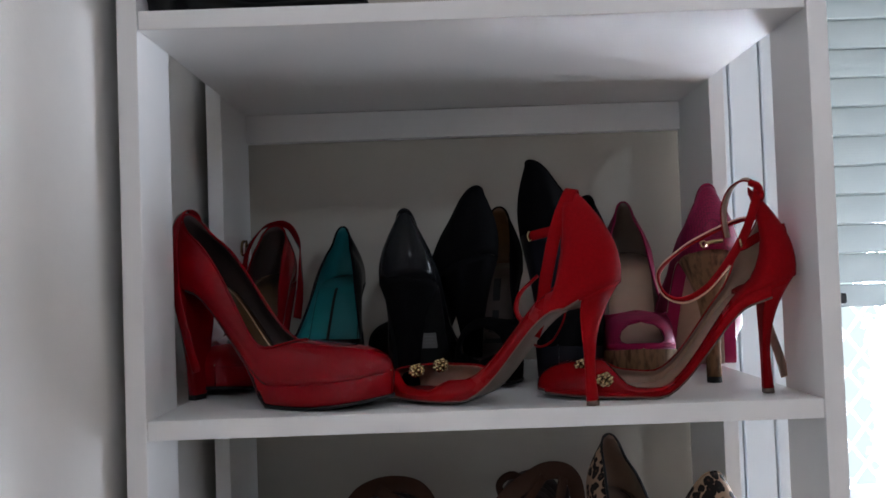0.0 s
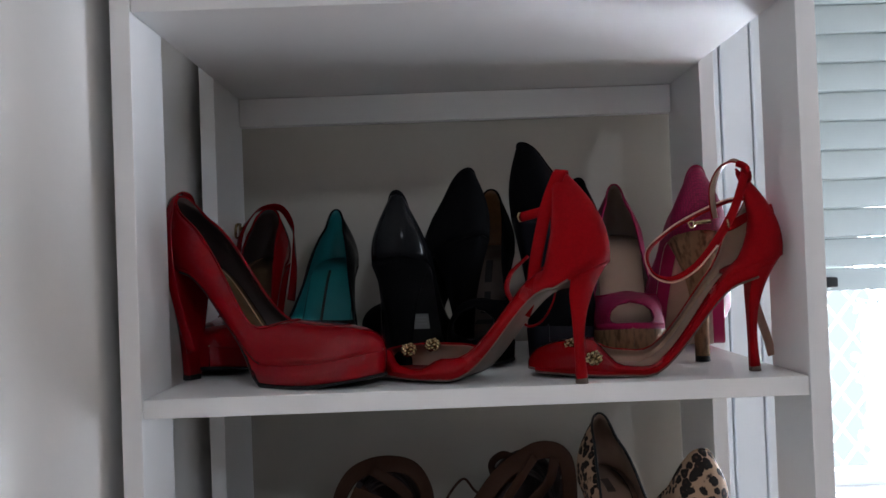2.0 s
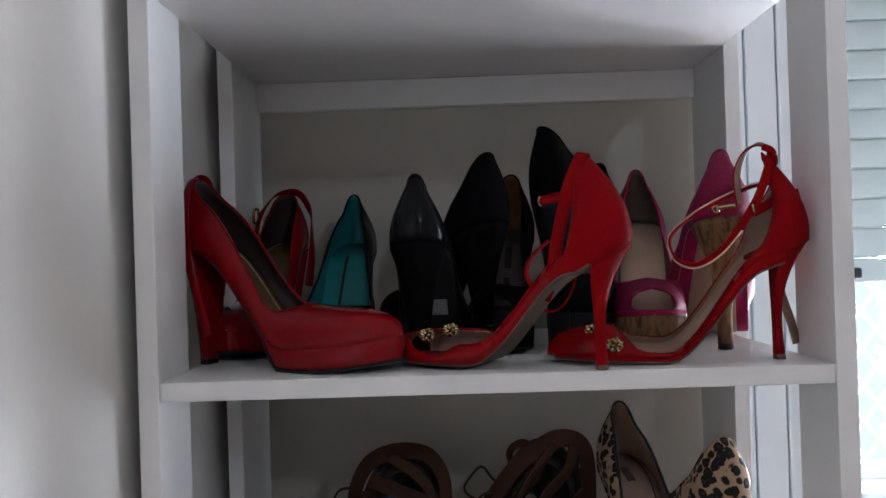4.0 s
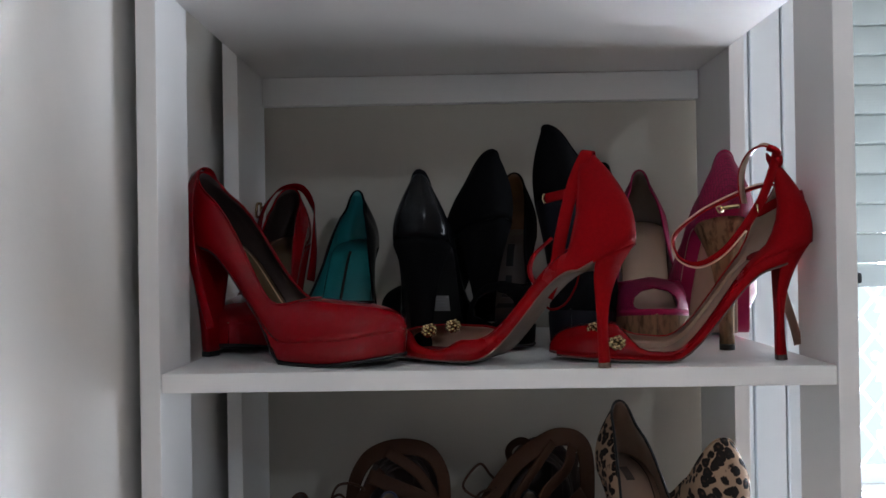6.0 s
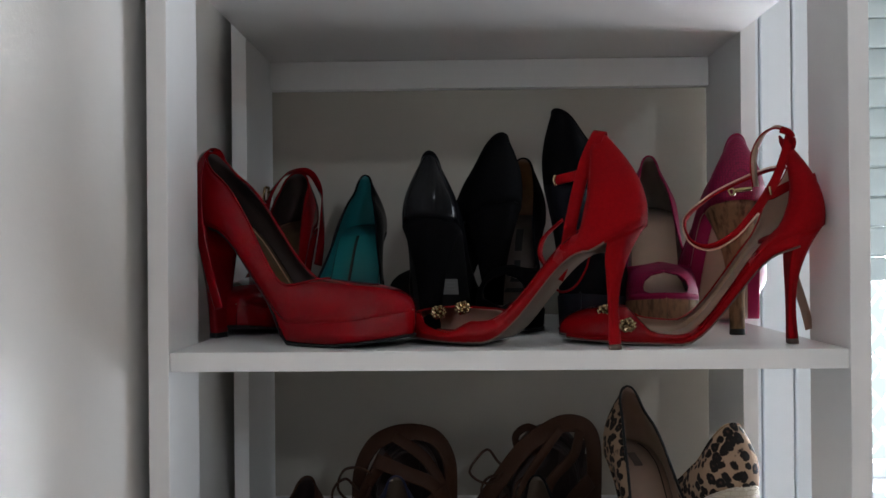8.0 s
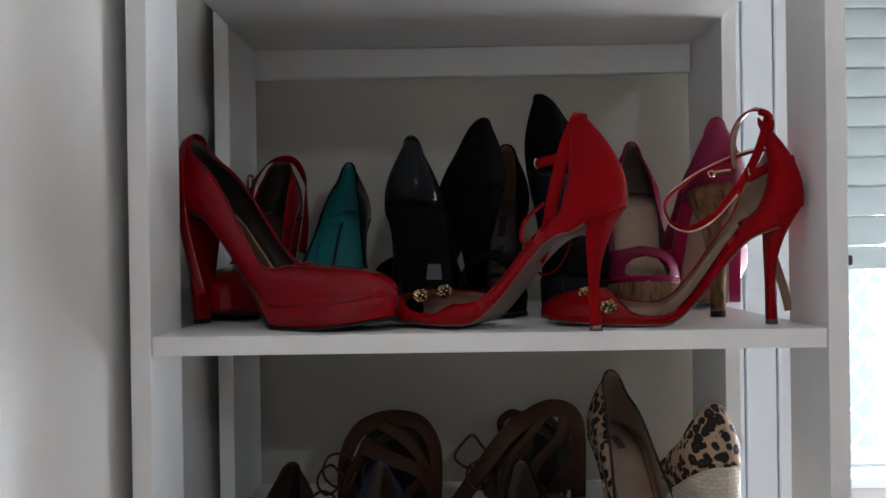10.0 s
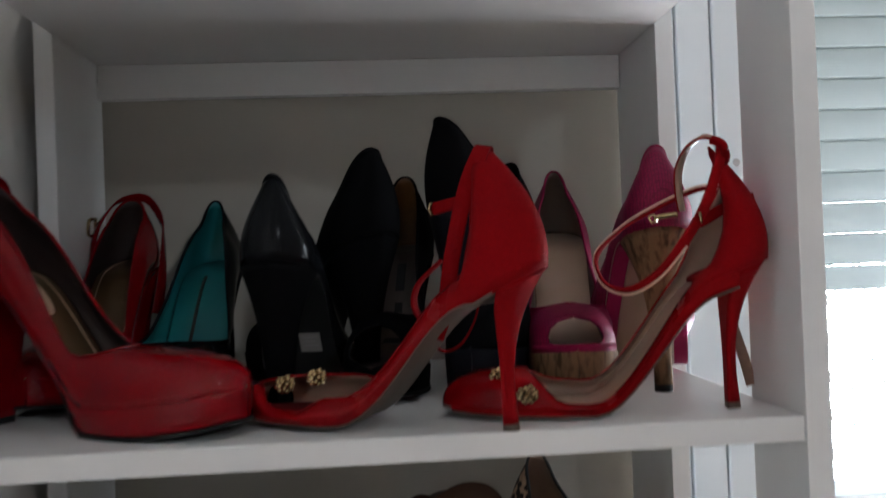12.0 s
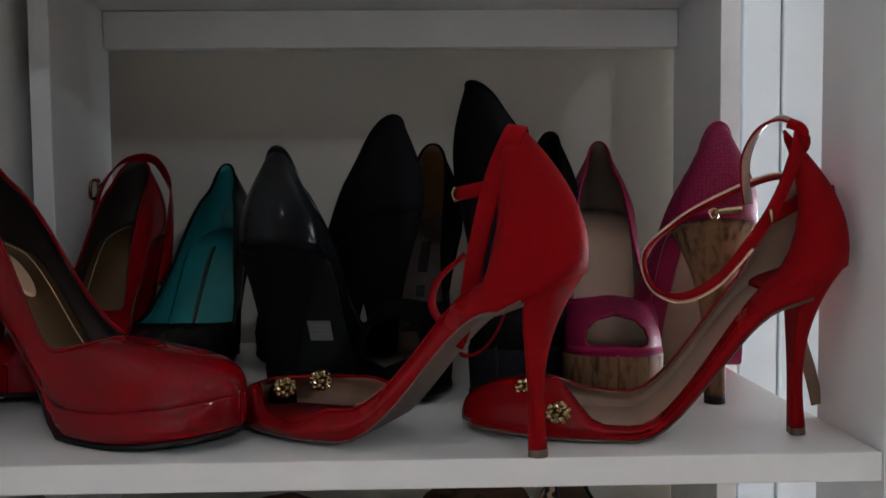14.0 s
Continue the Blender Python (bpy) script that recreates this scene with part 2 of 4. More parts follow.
# ---- shoes: x runs from the heel's back to the toe, z up from the ground ----
class Last:
    """The form of one shoe: sole line, outline, topline."""

    def __init__(self, length=0.24, heel=0.12, ball=0.012, spring=0.006, seat=0.055, heel_w=0.027, waist=0.024, ball_w=0.037, toe=2.2, top=((0, 0.062), (0.45, 0.036), (1, 0.03)), throat=0.62, vamp=0.05, tip=0.024, lean=0.12, plat=0.0, steep=0.5, pitch=0.30, fwd=0.024, taper=0.58, band=(0.0, 0.0), throats=None, ball_at=0.60, heel_seat=None, tops=None):
        self.L, self.H, self.B, self.spring, self.seat = length, heel, ball, spring, seat
        self.hw, self.ww, self.bw, self.toe = heel_w, waist, ball_w, toe
        self.top, self.throat, self.vamp, self.tip, self.lean, self.plat, self.steep = top, throat, vamp, tip, lean, plat, steep
        self.pitch, self.fwd, self.taper, self.band = pitch, fwd, taper, band
        self.throats = throats or (throat, throat)
        self.tops = tops or (top, top)
        self.xb, self.xw = ball_at * length, 0.68 * length
        self.heel_seat = heel_seat or seat

    def sole(self, x):
        if x <= self.seat:
            return self.H - self.pitch * x
        z0 = self.H - self.pitch * self.seat
        if x < self.xb:
            d = self.xb - self.seat
            s = (x - self.seat) / d
            m0 = -self.steep * d
            return (2 * s ** 3 - 3 * s * s + 1) * z0 + (s ** 3 - 2 * s * s + s) * m0 + (3 * s * s - 2 * s ** 3) * self.B
        u = (x - self.xb) / (self.L - self.xb)
        return self.B + self.spring * u * u

    def half(self, x):
        u = x / self.L
        w = lerp_table(((0.0, self.hw), (0.12, self.hw), (0.40, self.ww), (0.68, self.bw), (1, self.bw)), u)
        if u < 0.14:
            w *= math.sqrt(max(0.0, 1 - (1 - u / 0.14) ** 2))
        if x > self.xw:
            v = (x - self.xw) / (self.L - self.xw)
            w *= max(0.0, 1 - v ** self.toe) ** 0.5
        return w

    def rise(self, x, side):
        return lerp_table(self.tops[0 if side < 0 else 1], x / self.L)

    def arch(self, x):
        u = min(1.0, max(0.0, (x / self.L - self.throat) / (1 - self.throat)))
        h = self.vamp + (self.tip - self.vamp) * u
        return h * max(0.0, 1 - u ** 5) ** 0.5

    def closed(self, x, side=0):
        """How far the upper has closed over the foot, on one side or (0) on both."""
        if side == 0:
            return min(self.closed(x, -1), self.closed(x, 1))
        s = min(1.0, max(0.0, (x / self.L - self.throats[0 if side < 0 else 1] + 0.11) / 0.13))
        return s * s * (3 - 2 * s)

    def point(self, x, s, side):
        """The surface at x; s from the sole's edge (0) to the topline or ridge (1)."""
        w, k = self.half(x), self.closed(x, side)
        u = x / self.L
        lean = lerp_table(((0.0, self.taper), (0.10, self.taper), (0.34, 0.2), (0.5, self.lean), (1, self.lean)), u)
        yo, zo = w * (1 + 0.16 * math.sin(math.pi * min(1, s)) - lean * s ** 1.3), (self.rise(x, side) + self.band[0 if side < 0 else 1] * lerp_table(((0.20, 0), (0.27, 1), (0.62, 1), (0.74, 0)), u)) * s
        a = s * math.pi / 2
        yc, zc = w * max(0.0, math.cos(a)) ** 0.75, self.arch(x) * math.sin(a) ** 0.9
        up = min(1.0, max(0.0, zo / self.top[0][1]))
        back = max(0.0, 1 - x / 0.06) * (0.004 * math.sin(math.pi * up) - self.fwd * up ** 1.7)
        tuck = 0.0025 * max(0.0, 1 - 8 * s)
        return Vector((x - back, side * (yo + (yc - yo) * k), self.sole(x) + zo + (zc - zo) * k - tuck))

    def stations(self, n, a=0.0, b=1.0):
        return [self.L * (a + (b - a) * (0.5 - 0.5 * math.cos(math.pi * i / n))) for i in range(n + 1)]


def upper_bm(la, keep=None, n=50, rows=10):
    """keep: where an open toe begins, as a share of the length."""
    bm = bmesh.new()
    xs = la.stations(n)

    def reach(x):
        if keep is None or x / la.L <= keep:
            return 1.0
        v = (x / la.L - keep) / (1 - keep)
        v = min(1.0, v * 1.5)
        return 1 - 0.78 * (v * v * (3 - 2 * v)) ** 0.7

    grid = []
    for x in xs:
        q = reach(x) / rows
        grid.append([bm.verts.new(la.point(x, j * q, -1)) for j in range(rows + 1)] + [bm.verts.new(la.point(x, j * q, 1)) for j in range(rows, -1, -1)])
    m = len(grid[0])
    for i in range(n):
        for j in range(m - 1):
            if j == rows and (la.closed(0.5 * (xs[i] + xs[i + 1])) < 0.999 or reach(xs[i + 1]) < 1):
                continue
            bm.faces.new((grid[i][j], grid[i + 1][j], grid[i + 1][j + 1], grid[i][j + 1]))
    bmesh.ops.remove_doubles(bm, verts=list(bm.verts), dist=0.00025)
    loose = [v for v in bm.verts if not v.link_faces]
    bmesh.ops.delete(bm, geom=loose, context="VERTS")
    return bm


def slab_bm(la, top, bottom, grow=0.0, a=0.0, b=1.0, n=36, lip=0.0):
    """A sole: top and bottom give its heights at x."""
    bm = bmesh.new()
    rings = []
    for x in la.stations(n, a, b):
        w = max(0.0006, la.half(x) + grow)
        zt, zb = top(x), bottom(x)
        e = min(0.002, 0.3 * abs(zt - zb), 0.4 * w)
        rings.append([bm.verts.new(p) for p in ((x, -w, zt - e), (x, -w + e, zt), (x, w - e, zt), (x, w, zt - e), (x, w - lip, zb + e), (x, (w - lip) - e, zb), (x, -(w - lip) + e, zb), (x, -w + lip, zb + e))])
    for r, s in zip(rings, rings[1:]):
        for j in range(8):
            bm.faces.new((r[j], r[(j + 1) % 8], s[(j + 1) % 8], s[j]))
    bm.faces.new(rings[0][::-1])
    bm.faces.new(rings[-1])
    return bm


def heel_bm(la, tip_x, tip_dx, tip_dy, power=3.0, breast=0.0, thick=0.003, seat=None, f0=0.0, f1=1.0, n=16, sides=20):
    """A heel lofted from the seat down to its tip."""
    seat = seat or la.heel_seat
    bm = bmesh.new()
    rings = []
    for i in range(n + 1):
        f = f0 + (f1 - f0) * i / n
        k = (1 - f) ** power
        ring = []
        for j in range(sides):
            w = 2 * math.pi * j / sides
            cx, cy = math.cos(w), math.sin(w)
            cx = min(cx, 0.55)
            tx = 0.5 * seat * (1 + cx)
            ty = la.half(min(max(tx, 0.002), seat)) * (1 if abs(cy) > 0 else 0) * (1 if cy > 0 else -1) * min(1.0, abs(cy) * 1.25) * 1.02
            bx, by = tip_x + tip_dx * cx, tip_dy * cy
            back = 0.004 * math.sin(math.pi * f) if cx < 0 else 0.0
            kx = (1 - f) ** (breast if breast and cx > 0 else power)
            x, y = bx + (tx - bx) * kx + back, by + (ty - by) * k
            ring.append(bm.verts.new((x, y, (la.sole(max(0.0, tx)) - thick * 0.6) * (1 - f))))
        rings.append(ring)
    for r, s in zip(rings, rings[1:]):
        for j in range(sides):
            bm.faces.new((r[j], r[(j + 1) % sides], s[(j + 1) % sides], s[j]))
    bm.faces.new(rings[0][::-1])
    bm.faces.new(rings[-1])
    return bm


def rim_bm(la, a, b, radius, lift=0.0):
    """Piping along the topline from one side round the heel to the other."""
    xs = [x for x in la.stations(30, a, b)]
    pts = [la.point(x, 1, -1) for x in reversed(xs)] + [la.point(x, 1, 1) for x in xs[1:]]
    pts = [p + Vector((0, 0, lift)) for p in pts]
    return tube_bm(pts, radius, n=1, sides=6)


def shoe(name, label, la, mats, m, category="shoe", group="", keep=None, heel=None, wedge=False, rim=0.0012, insole_lift=0.0015, sole_t=0.003, upper_t=0.0018, upper_name="upper", outsole=True):
    """A lady's shoe. mats: upper, lining, insole, sole, heel, platform, rim. heel: tip x, half depth, half width, power."""
    up, lining, insole, sole, heel_m, plat_m, rim_m = mats
    tip_x = heel[0] if heel else 0.03
    root = thing(name, label, category, m @ pose(-tip_x, 0, 0), group)
    u = part(upper_name, upper_bm(la, keep), [up, lining], root, smooth=True)
    so = u.modifiers.new("thickness", "SOLIDIFY")
    so.thickness, so.offset, so.material_offset, so.use_even_offset = upper_t, -1, 1, False
    so.thickness_clamp = 0.7
    part("insole", slab_bm(la, lambda x: la.sole(x) + insole_lift, lambda x: la.sole(x) - 0.0005, -0.0022), insole, root, smooth=True)
    if la.plat:
        def base(x):
            r = min(1.0, max(0.0, (x / la.L - 0.44) / 0.10))
            return la.plat * r * r * (3 - 2 * r)
        part("platform", slab_bm(la, la.sole, lambda x: max(sole_t, la.sole(x) - 0.0018 - base(x)), 0.0012, 0.8 * la.seat / la.L, lip=0.0015), plat_m, root, smooth=True)
        part("outsole", slab_bm(la, lambda x: max(sole_t, la.sole(x) - 0.0018 - base(x)), lambda x: max(0.0, la.sole(x) - 0.0018 - base(x) - sole_t), 0.0006, 0.8 * la.seat / la.L), sole, root, smooth=True)
    elif outsole:
        part("outsole", slab_bm(la, la.sole, lambda x: max(0.0, la.sole(x) - sole_t), 0.0006, min(0.8 * la.seat, 0.85 * la.heel_seat) / la.L if heel and la.H > 0.06 else 0.0), sole, root, smooth=True)
    if wedge:
        part("wedge_heel", slab_bm(la, lambda x: la.sole(x) - sole_t, lambda x: min(0.0, la.sole(x) - sole_t - 0.001), 0.0015, 0.0, 0.62), heel_m, root, smooth=True)
    elif heel:
        part("heel", heel_bm(la, *heel, thick=sole_t, f1=0.955), heel_m, root, smooth=True)
        part("heel_tip", heel_bm(la, *heel, thick=sole_t, f0=0.956, n=3), TAN_SOLE if heel_m is RED_SUEDE else BLACK_RUBBER, root, smooth=True)
    if rim:
        part("topline_binding", rim_bm(la, 0.0, la.throat + 0.02, rim), rim_m, root, smooth=True)
    return root


def insole_line(name, root, la, mat, inset, a, b, radius, sides=(-1, 1), lift=0.0022):
    """A stitched or folded line that follows the insole's edge."""
    for sd in sides:
        pts = [(x, sd * max(0.001, la.half(x) - inset), la.sole(x) + lift) for x in la.stations(14, a, b)]
        part(name, tube_bm(pts, radius, n=2, sides=5), mat, root, smooth=True)


def at(x, y, toward, z=1.0):
    """A shoe whose heel stands at x, y with its toe toward that bearing (degrees from +x)."""
    return pose(x, y, z + 0.0004, 0, 0, toward)


# ---- the room ----
def frame_wall(name, label, axis, at0, at1, span, height, hole, mat=None):
    """A wall slab with a rectangular opening. axis 'x': the wall lies across x."""
    (a0, a1), (z0, z1), (h0, h1, hz0, hz1) = span, height, hole
    bm = bmesh.new()
    for b0, b1, c0, c1 in ((a0, h0, z0, z1), (h1, a1, z0, z1), (h0, h1, z0, hz0), (h0, h1, hz1, z1)):
        piece = box_bm(at0, at1, b0, b1, c0, c1, 0) if axis == "x" else box_bm(b0, b1, at0, at1, c0, c1, 0)
        me = bpy.data.meshes.new("piece")
        piece.to_mesh(me)
        piece.free()
        bm.from_mesh(me)
        bpy.data.meshes.remove(me)
    return structure(name, bm, mat or PAINT, label)


structure("floor", box_bm(-0.5, 2.5, -3.1, 1.6, -0.1, 0.0, 0), FLOOR, "brown wooden floor of the room", "floor")
structure("ceiling", box_bm(-0.5, 2.5, -3.1, 1.6, 2.5, 2.6, 0), PAINT, "plain white ceiling", "ceiling")
structure("wall_west", box_bm(-0.48, -0.347, -3.1, 1.6, 0, 2.5, 0), PAINT, "plain off-white side wall beside the rack")
structure("wall_north", box_bm(-0.347, 0.373, 0.484, 1.40, 0, 2.5, 0), SHADED_BACK_PAINT, "plain beige wall behind the rack, darkened for shade")
# Unseen wall opposite the rack, added dark so that little light returns.
frame_wall("wall_south", "unseen wall made dark to cut front light, with a small high window", "y", -3.1, -3.0, (-0.347, 2.4), (0, 2.5), (1.28, 1.46, 2.15, 2.33), REAR_DARK)
frame_wall("wall_east", "white wall with a window opening", "x", 2.4, 2.5, (-3.0, 1.4), (0, 2.5), (0.32, 1.28, 0.16, 1.44))
frame_wall("wall_window", "white wall around the shuttered window", "y", 1.40, 1.55, (0.515, 2.4), (0, 2.5), (0.72, 2.25, 0.49, 2.1))


def door_panel(x0, x1, y0, y1, bevel):
    return box_bm(x0, x1, y0, y1, 0.0, 2.2, bevel)


casing = thing("window_casing", "white painted window casing with a narrow dark gap", "casing", kind="structure")
part("casing_strip", door_panel(0.375, 0.3945, 0.467, 0.490, 0.002), GLOSS_PAINT, casing)
part("casing_board", door_panel(0.3965, 0.4402, 0.464, 0.53, 0.002), GLOSS_PAINT, casing)
part("casing_leaf", door_panel(0.4430, 0.512, 0.464, 0.53, 0.003), GLOSS_PAINT, casing)
part("casing_back", door_panel(0.375, 0.512, 0.532, 1.40, 0.0), PAINT, casing)


def disc_bm(r, depth, sides=20):
    bm = bmesh.new()
    bmesh.ops.create_cone(bm, cap_ends=True, segments=sides, radius1=r, radius2=r * 0.85, depth=depth)
    return bm


cap = part("screw_cap", disc_bm(0.005, 0.002), SCREW, casing, "small steel screw head")
cap.matrix_world = pose(0.468, 0.4632, 1.230, 90)

# roller shutter and bright garden behind the far window
shutter = thing("roller_shutter", "pale grey roller shutter, half lowered, with light between slats", "shutter")
PITCH = 0.0768


def slat_bm():
    bm = bmesh.new()
    prof = [(0.0, 0.0), (-0.004, 0.0015)] + [(-0.005 - 0.0045 * math.sin(math.pi * (0.12 + 0.88 * k / 9)), 0.004 + (PITCH - 0.009) * k / 9) for k in range(10)] + [(0.0, PITCH - 0.0035), (0.0, PITCH - 0.0005), (0.008, PITCH - 0.0005), (0.008, 0.0)]
    ends = [[bm.verts.new((x, 1.44 + y, z)) for y, z in prof] for x in (0.72, 2.25)]
    k = len(prof)
    for j in range(k):
        bm.faces.new((ends[0][j], ends[0][(j + 1) % k], ends[1][(j + 1) % k], ends[1][j]))
    bm.faces.new(ends[0][::-1])
    bm.faces.new(ends[1])
    return bm


first = part("slat", slat_bm(), SLAT, shutter)
first.location.z = 1.068
for i in range(1, 13):
    ob = new("slat", first.data)
    ob.parent = shutter
    ob.location.z = 1.068 + PITCH * i
part("bottom_bar", box_bm(0.72, 2.25, 1.432, 1.448, 1.005, 1.064, 0.003), SLAT, shutter)
part("shutter_stop", box_bm(0.966, 0.997, 1.404, 1.432, 1.016, 1.042, 0.004), BLACK_RUBBER, shutter, "dark rubber stop")
window = thing("window_1", "white window frame below the half-lowered shutter", "window", kind="structure")
part("window_sill", box_bm(0.76, 2.14, 1.34, 1.56, 0.462, 0.488, 0.003), GLOSS_PAINT, window)
part("window_frame", box_bm(0.72, 2.25, 1.46, 1.50, 0.49, 0.53, 0.003), GLOSS_PAINT, window)
part("window_frame", box_bm(0.72, 0.76, 1.455, 1.495, 0.53, 2.1, 0.003), GLOSS_PAINT, window)
part("window_frame", box_bm(2.21, 2.25, 1.455, 1.495, 0.53, 2.1, 0.003), GLOSS_PAINT, window)

NET = bpy.data.materials.new("white_translucent_plastic")
NET.use_nodes = True
tr = NET.node_tree.nodes.new("ShaderNodeBsdfTranslucent")
tr.inputs["Color"].default_value = (0.9, 0.92, 0.92, 1)
NET.node_tree.links.new(tr.outputs[0], NET.node_tree.nodes["Material Output"].inputs["Surface"])
trellis = thing("trellis", "white diagonal lattice outside the window", "trellis")


part("trellis_rail", box_bm(0.2, 2.5, 1.742, 1.758, -0.2, 0.10, 0.002), NET, trellis)


def lath_bm(sign):
    bm = box_bm(-0.9, 0.9, -0.004, 0.004, -0.004, 0.004, 0)
    bmesh.ops.rotate(bm, verts=bm.verts, matrix=Matrix.Rotation(sign * radians(52), 3, "Y"))
    return bm


for sign in (-1, 1):
    lath = part("lath", lath_bm(sign), NET, trellis)
    lath.location = (0.3, 1.75 + 0.005 * sign, 0.8)
    for i in range(1, 24):
        ob = new("lath", lath.data)
        ob.parent = trellis
        ob.location = (0.3 + 0.085 * i, 1.75 + 0.005 * sign, 0.8)


def glow_material():
    """Over-bright daylight with pale green leaves."""
    m = bpy.data.materials.new("bright_garden")
    m.use_nodes = True
    nt = m.node_tree
    nt.nodes.remove(nt.nodes["Principled BSDF"])
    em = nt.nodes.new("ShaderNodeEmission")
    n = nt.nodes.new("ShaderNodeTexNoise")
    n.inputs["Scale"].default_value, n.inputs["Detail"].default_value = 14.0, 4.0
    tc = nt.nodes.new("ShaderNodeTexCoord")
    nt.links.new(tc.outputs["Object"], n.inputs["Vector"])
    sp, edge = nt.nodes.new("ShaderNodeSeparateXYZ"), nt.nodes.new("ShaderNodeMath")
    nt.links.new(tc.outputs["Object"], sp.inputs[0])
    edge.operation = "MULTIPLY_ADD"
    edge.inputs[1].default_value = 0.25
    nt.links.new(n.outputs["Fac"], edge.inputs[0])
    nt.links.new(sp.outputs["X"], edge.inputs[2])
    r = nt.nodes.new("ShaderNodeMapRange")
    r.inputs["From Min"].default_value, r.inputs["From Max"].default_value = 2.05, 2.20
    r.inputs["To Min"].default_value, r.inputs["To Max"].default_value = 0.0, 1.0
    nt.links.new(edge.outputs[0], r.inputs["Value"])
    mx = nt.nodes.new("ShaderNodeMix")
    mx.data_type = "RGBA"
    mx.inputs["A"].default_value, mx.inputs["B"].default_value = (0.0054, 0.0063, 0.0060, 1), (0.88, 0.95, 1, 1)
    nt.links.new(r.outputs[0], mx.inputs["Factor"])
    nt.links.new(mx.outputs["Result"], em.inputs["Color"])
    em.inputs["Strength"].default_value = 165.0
    nt.links.new(em.outputs[0], nt.nodes["Material Output"].inputs["Surface"])
    return m


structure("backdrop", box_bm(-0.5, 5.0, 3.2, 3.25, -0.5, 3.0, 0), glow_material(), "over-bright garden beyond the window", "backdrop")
structure("ground", box_bm(-40, 40, -40, 40, -0.3, -0.2, 0), FLOOR, "ground outside", "ground")

# ---- the shoe rack ----
W, TOP, T = 0.31, 1.362, 0.018
BASE = 0.742
rack = thing("shoe_rack", "white laminate open shoe rack with slim posts", "rack")
for z in (TOP + T, 1.0, BASE, 0.40, 0.10):
    part("shelf", box_bm(-W, W, 0.0, 0.44, z - T, z), WHITE, rack)
for z in (TOP, 1.0 - T, BASE - T):
    part("rail", box_bm(-W + 0.0005, W - 0.0005, 0.424, 0.440, z - 0.0405, z - 0.0005), WHITE, rack)
for sx in (-1, 1):
    a, b = sorted((sx * (W + 0.0005), sx * (W + 0.0195)))
    part("front_post", box_bm(a, b, -0.002, 0.088, 0.0, 1.85), WHITE, rack)
    part("rear_post", box_bm(a, b, 0.292, 0.442, 0.0, 1.85), WHITE, rack)

# ---- shoes on the upper shelf ----
def local_part(name, points, make, mat, root, label=""):
    """A part whose points are given in the room, built in its shoe's own space."""
    inv = root.matrix_basis.inverted()
    return part(name, make([inv @ Vector(q) for q in points]), mat, root, label, smooth=True)


def strap(name, points, width, thick, side, mat, root, label=""):
    inv = root.matrix_basis.inverted().to_3x3()
    sides = [tuple(inv @ Vector(v)) for v in (side if isinstance(side[0], (tuple, list)) else [side])]
    return local_part(name, points, lambda p: ribbon_bm(p, width, thick, sides), mat, root, label)


HIGH = ((0, 0.066), (0.05, 0.062), (0.14, 0.053), (0.32, 0.042), (0.5, 0.034), (0.66, 0.036), (1, 0.03))
PATENT = (RED_PATENT, DARK_LINING, GOLD_INSOLE, BLACK_RUBBER, RED_PATENT, RED_PATENT, RED_PATENT)
red_pump = Last(0.271, 0.134, 0.023, 0.012, ball_w=0.041, heel_w=0.030, waist=0.029, lean=0.0, top=HIGH, throat=0.63, vamp=0.042, tip=0.026, toe=2.3, plat=0.020, fwd=0.022, taper=0.38, ball_at=0.57, heel_seat=0.046)


def pump_strap(root, la, buckle):
    """Ankle strap hanging loose round the heel counter."""
    h = la.H
    part("ankle_strap", ribbon_bm([(0.064, -0.037, h - 0.100), (0.054, -0.039, h - 0.066), (0.043, -0.041, h - 0.02), (0.036, -0.037, h + 0.030), (0.028, -0.020, h + 0.060), (0.020, 0.0, h + 0.069), (0.017, 0.018, h + 0.064), (0.014, 0.030, h + 0.038), (0.026, 0.034, h + 0.006), (0.040, 0.036, h - 0.026), (0.058, 0.036, h - 0.060)], 0.011, 0.002, ((0.6, 0.8, 0.2), (0.6, 0.8, 0.3), (0.5, 0.3, 0.8), (0.5, -0.8, 0.3)) if buckle else ((1, 0, 0.3), (1, 0, 0.2), (0.8, 0, 0.5), (0.8, 0, 0.6))), RED_PATENT, root, smooth=True)
    if buckle:
        part("buckle", tube_bm([(0.028, -0.040, h + 0.046), (0.042, -0.041, h + 0.044), (0.042, -0.042, h + 0.028), (0.028, -0.041, h + 0.030), (0.028, -0.040, h + 0.046)], 0.0019, n=3), GOLD, root, "small gold buckle", smooth=True)


RED_HEEL = (0.030, 0.0095, 0.010, 1.2)
p = shoe("platform_pump", "glossy red patent platform pump with dark lining, side-on", red_pump, PATENT, at(-0.304, 0.138, -26), group="red platform pumps", heel=RED_HEEL)
pump_strap(p, red_pump, False)
insole_line("insole_stitch", p, red_pump, PALE_GOLD, 0.009, 0.05, 0.62, 0.0005)
oval = part("insole_label", disc_bm(0.011, 0.0012, 24), PALE_GOLD, p, "pale gold oval insole label")
oval.matrix_basis = pose(0.074, 0.0, red_pump.sole(0.074) + 0.003, 0, math.degrees(math.atan((red_pump.sole(0.069) - red_pump.sole(0.079)) / 0.01)), 0) @ Matrix.Diagonal((2.0, 0.8, 1, 1))
p = shoe("platform_pump", "glossy red patent platform pump with loose ankle strap", red_pump, PATENT, at(-0.264, 0.378, -95), group="red platform pumps", heel=RED_HEEL)
pump_strap(p, red_pump, True)
insole_line("insole_stitch", p, red_pump, PALE_GOLD, 0.009, 0.05, 0.62, 0.0005)

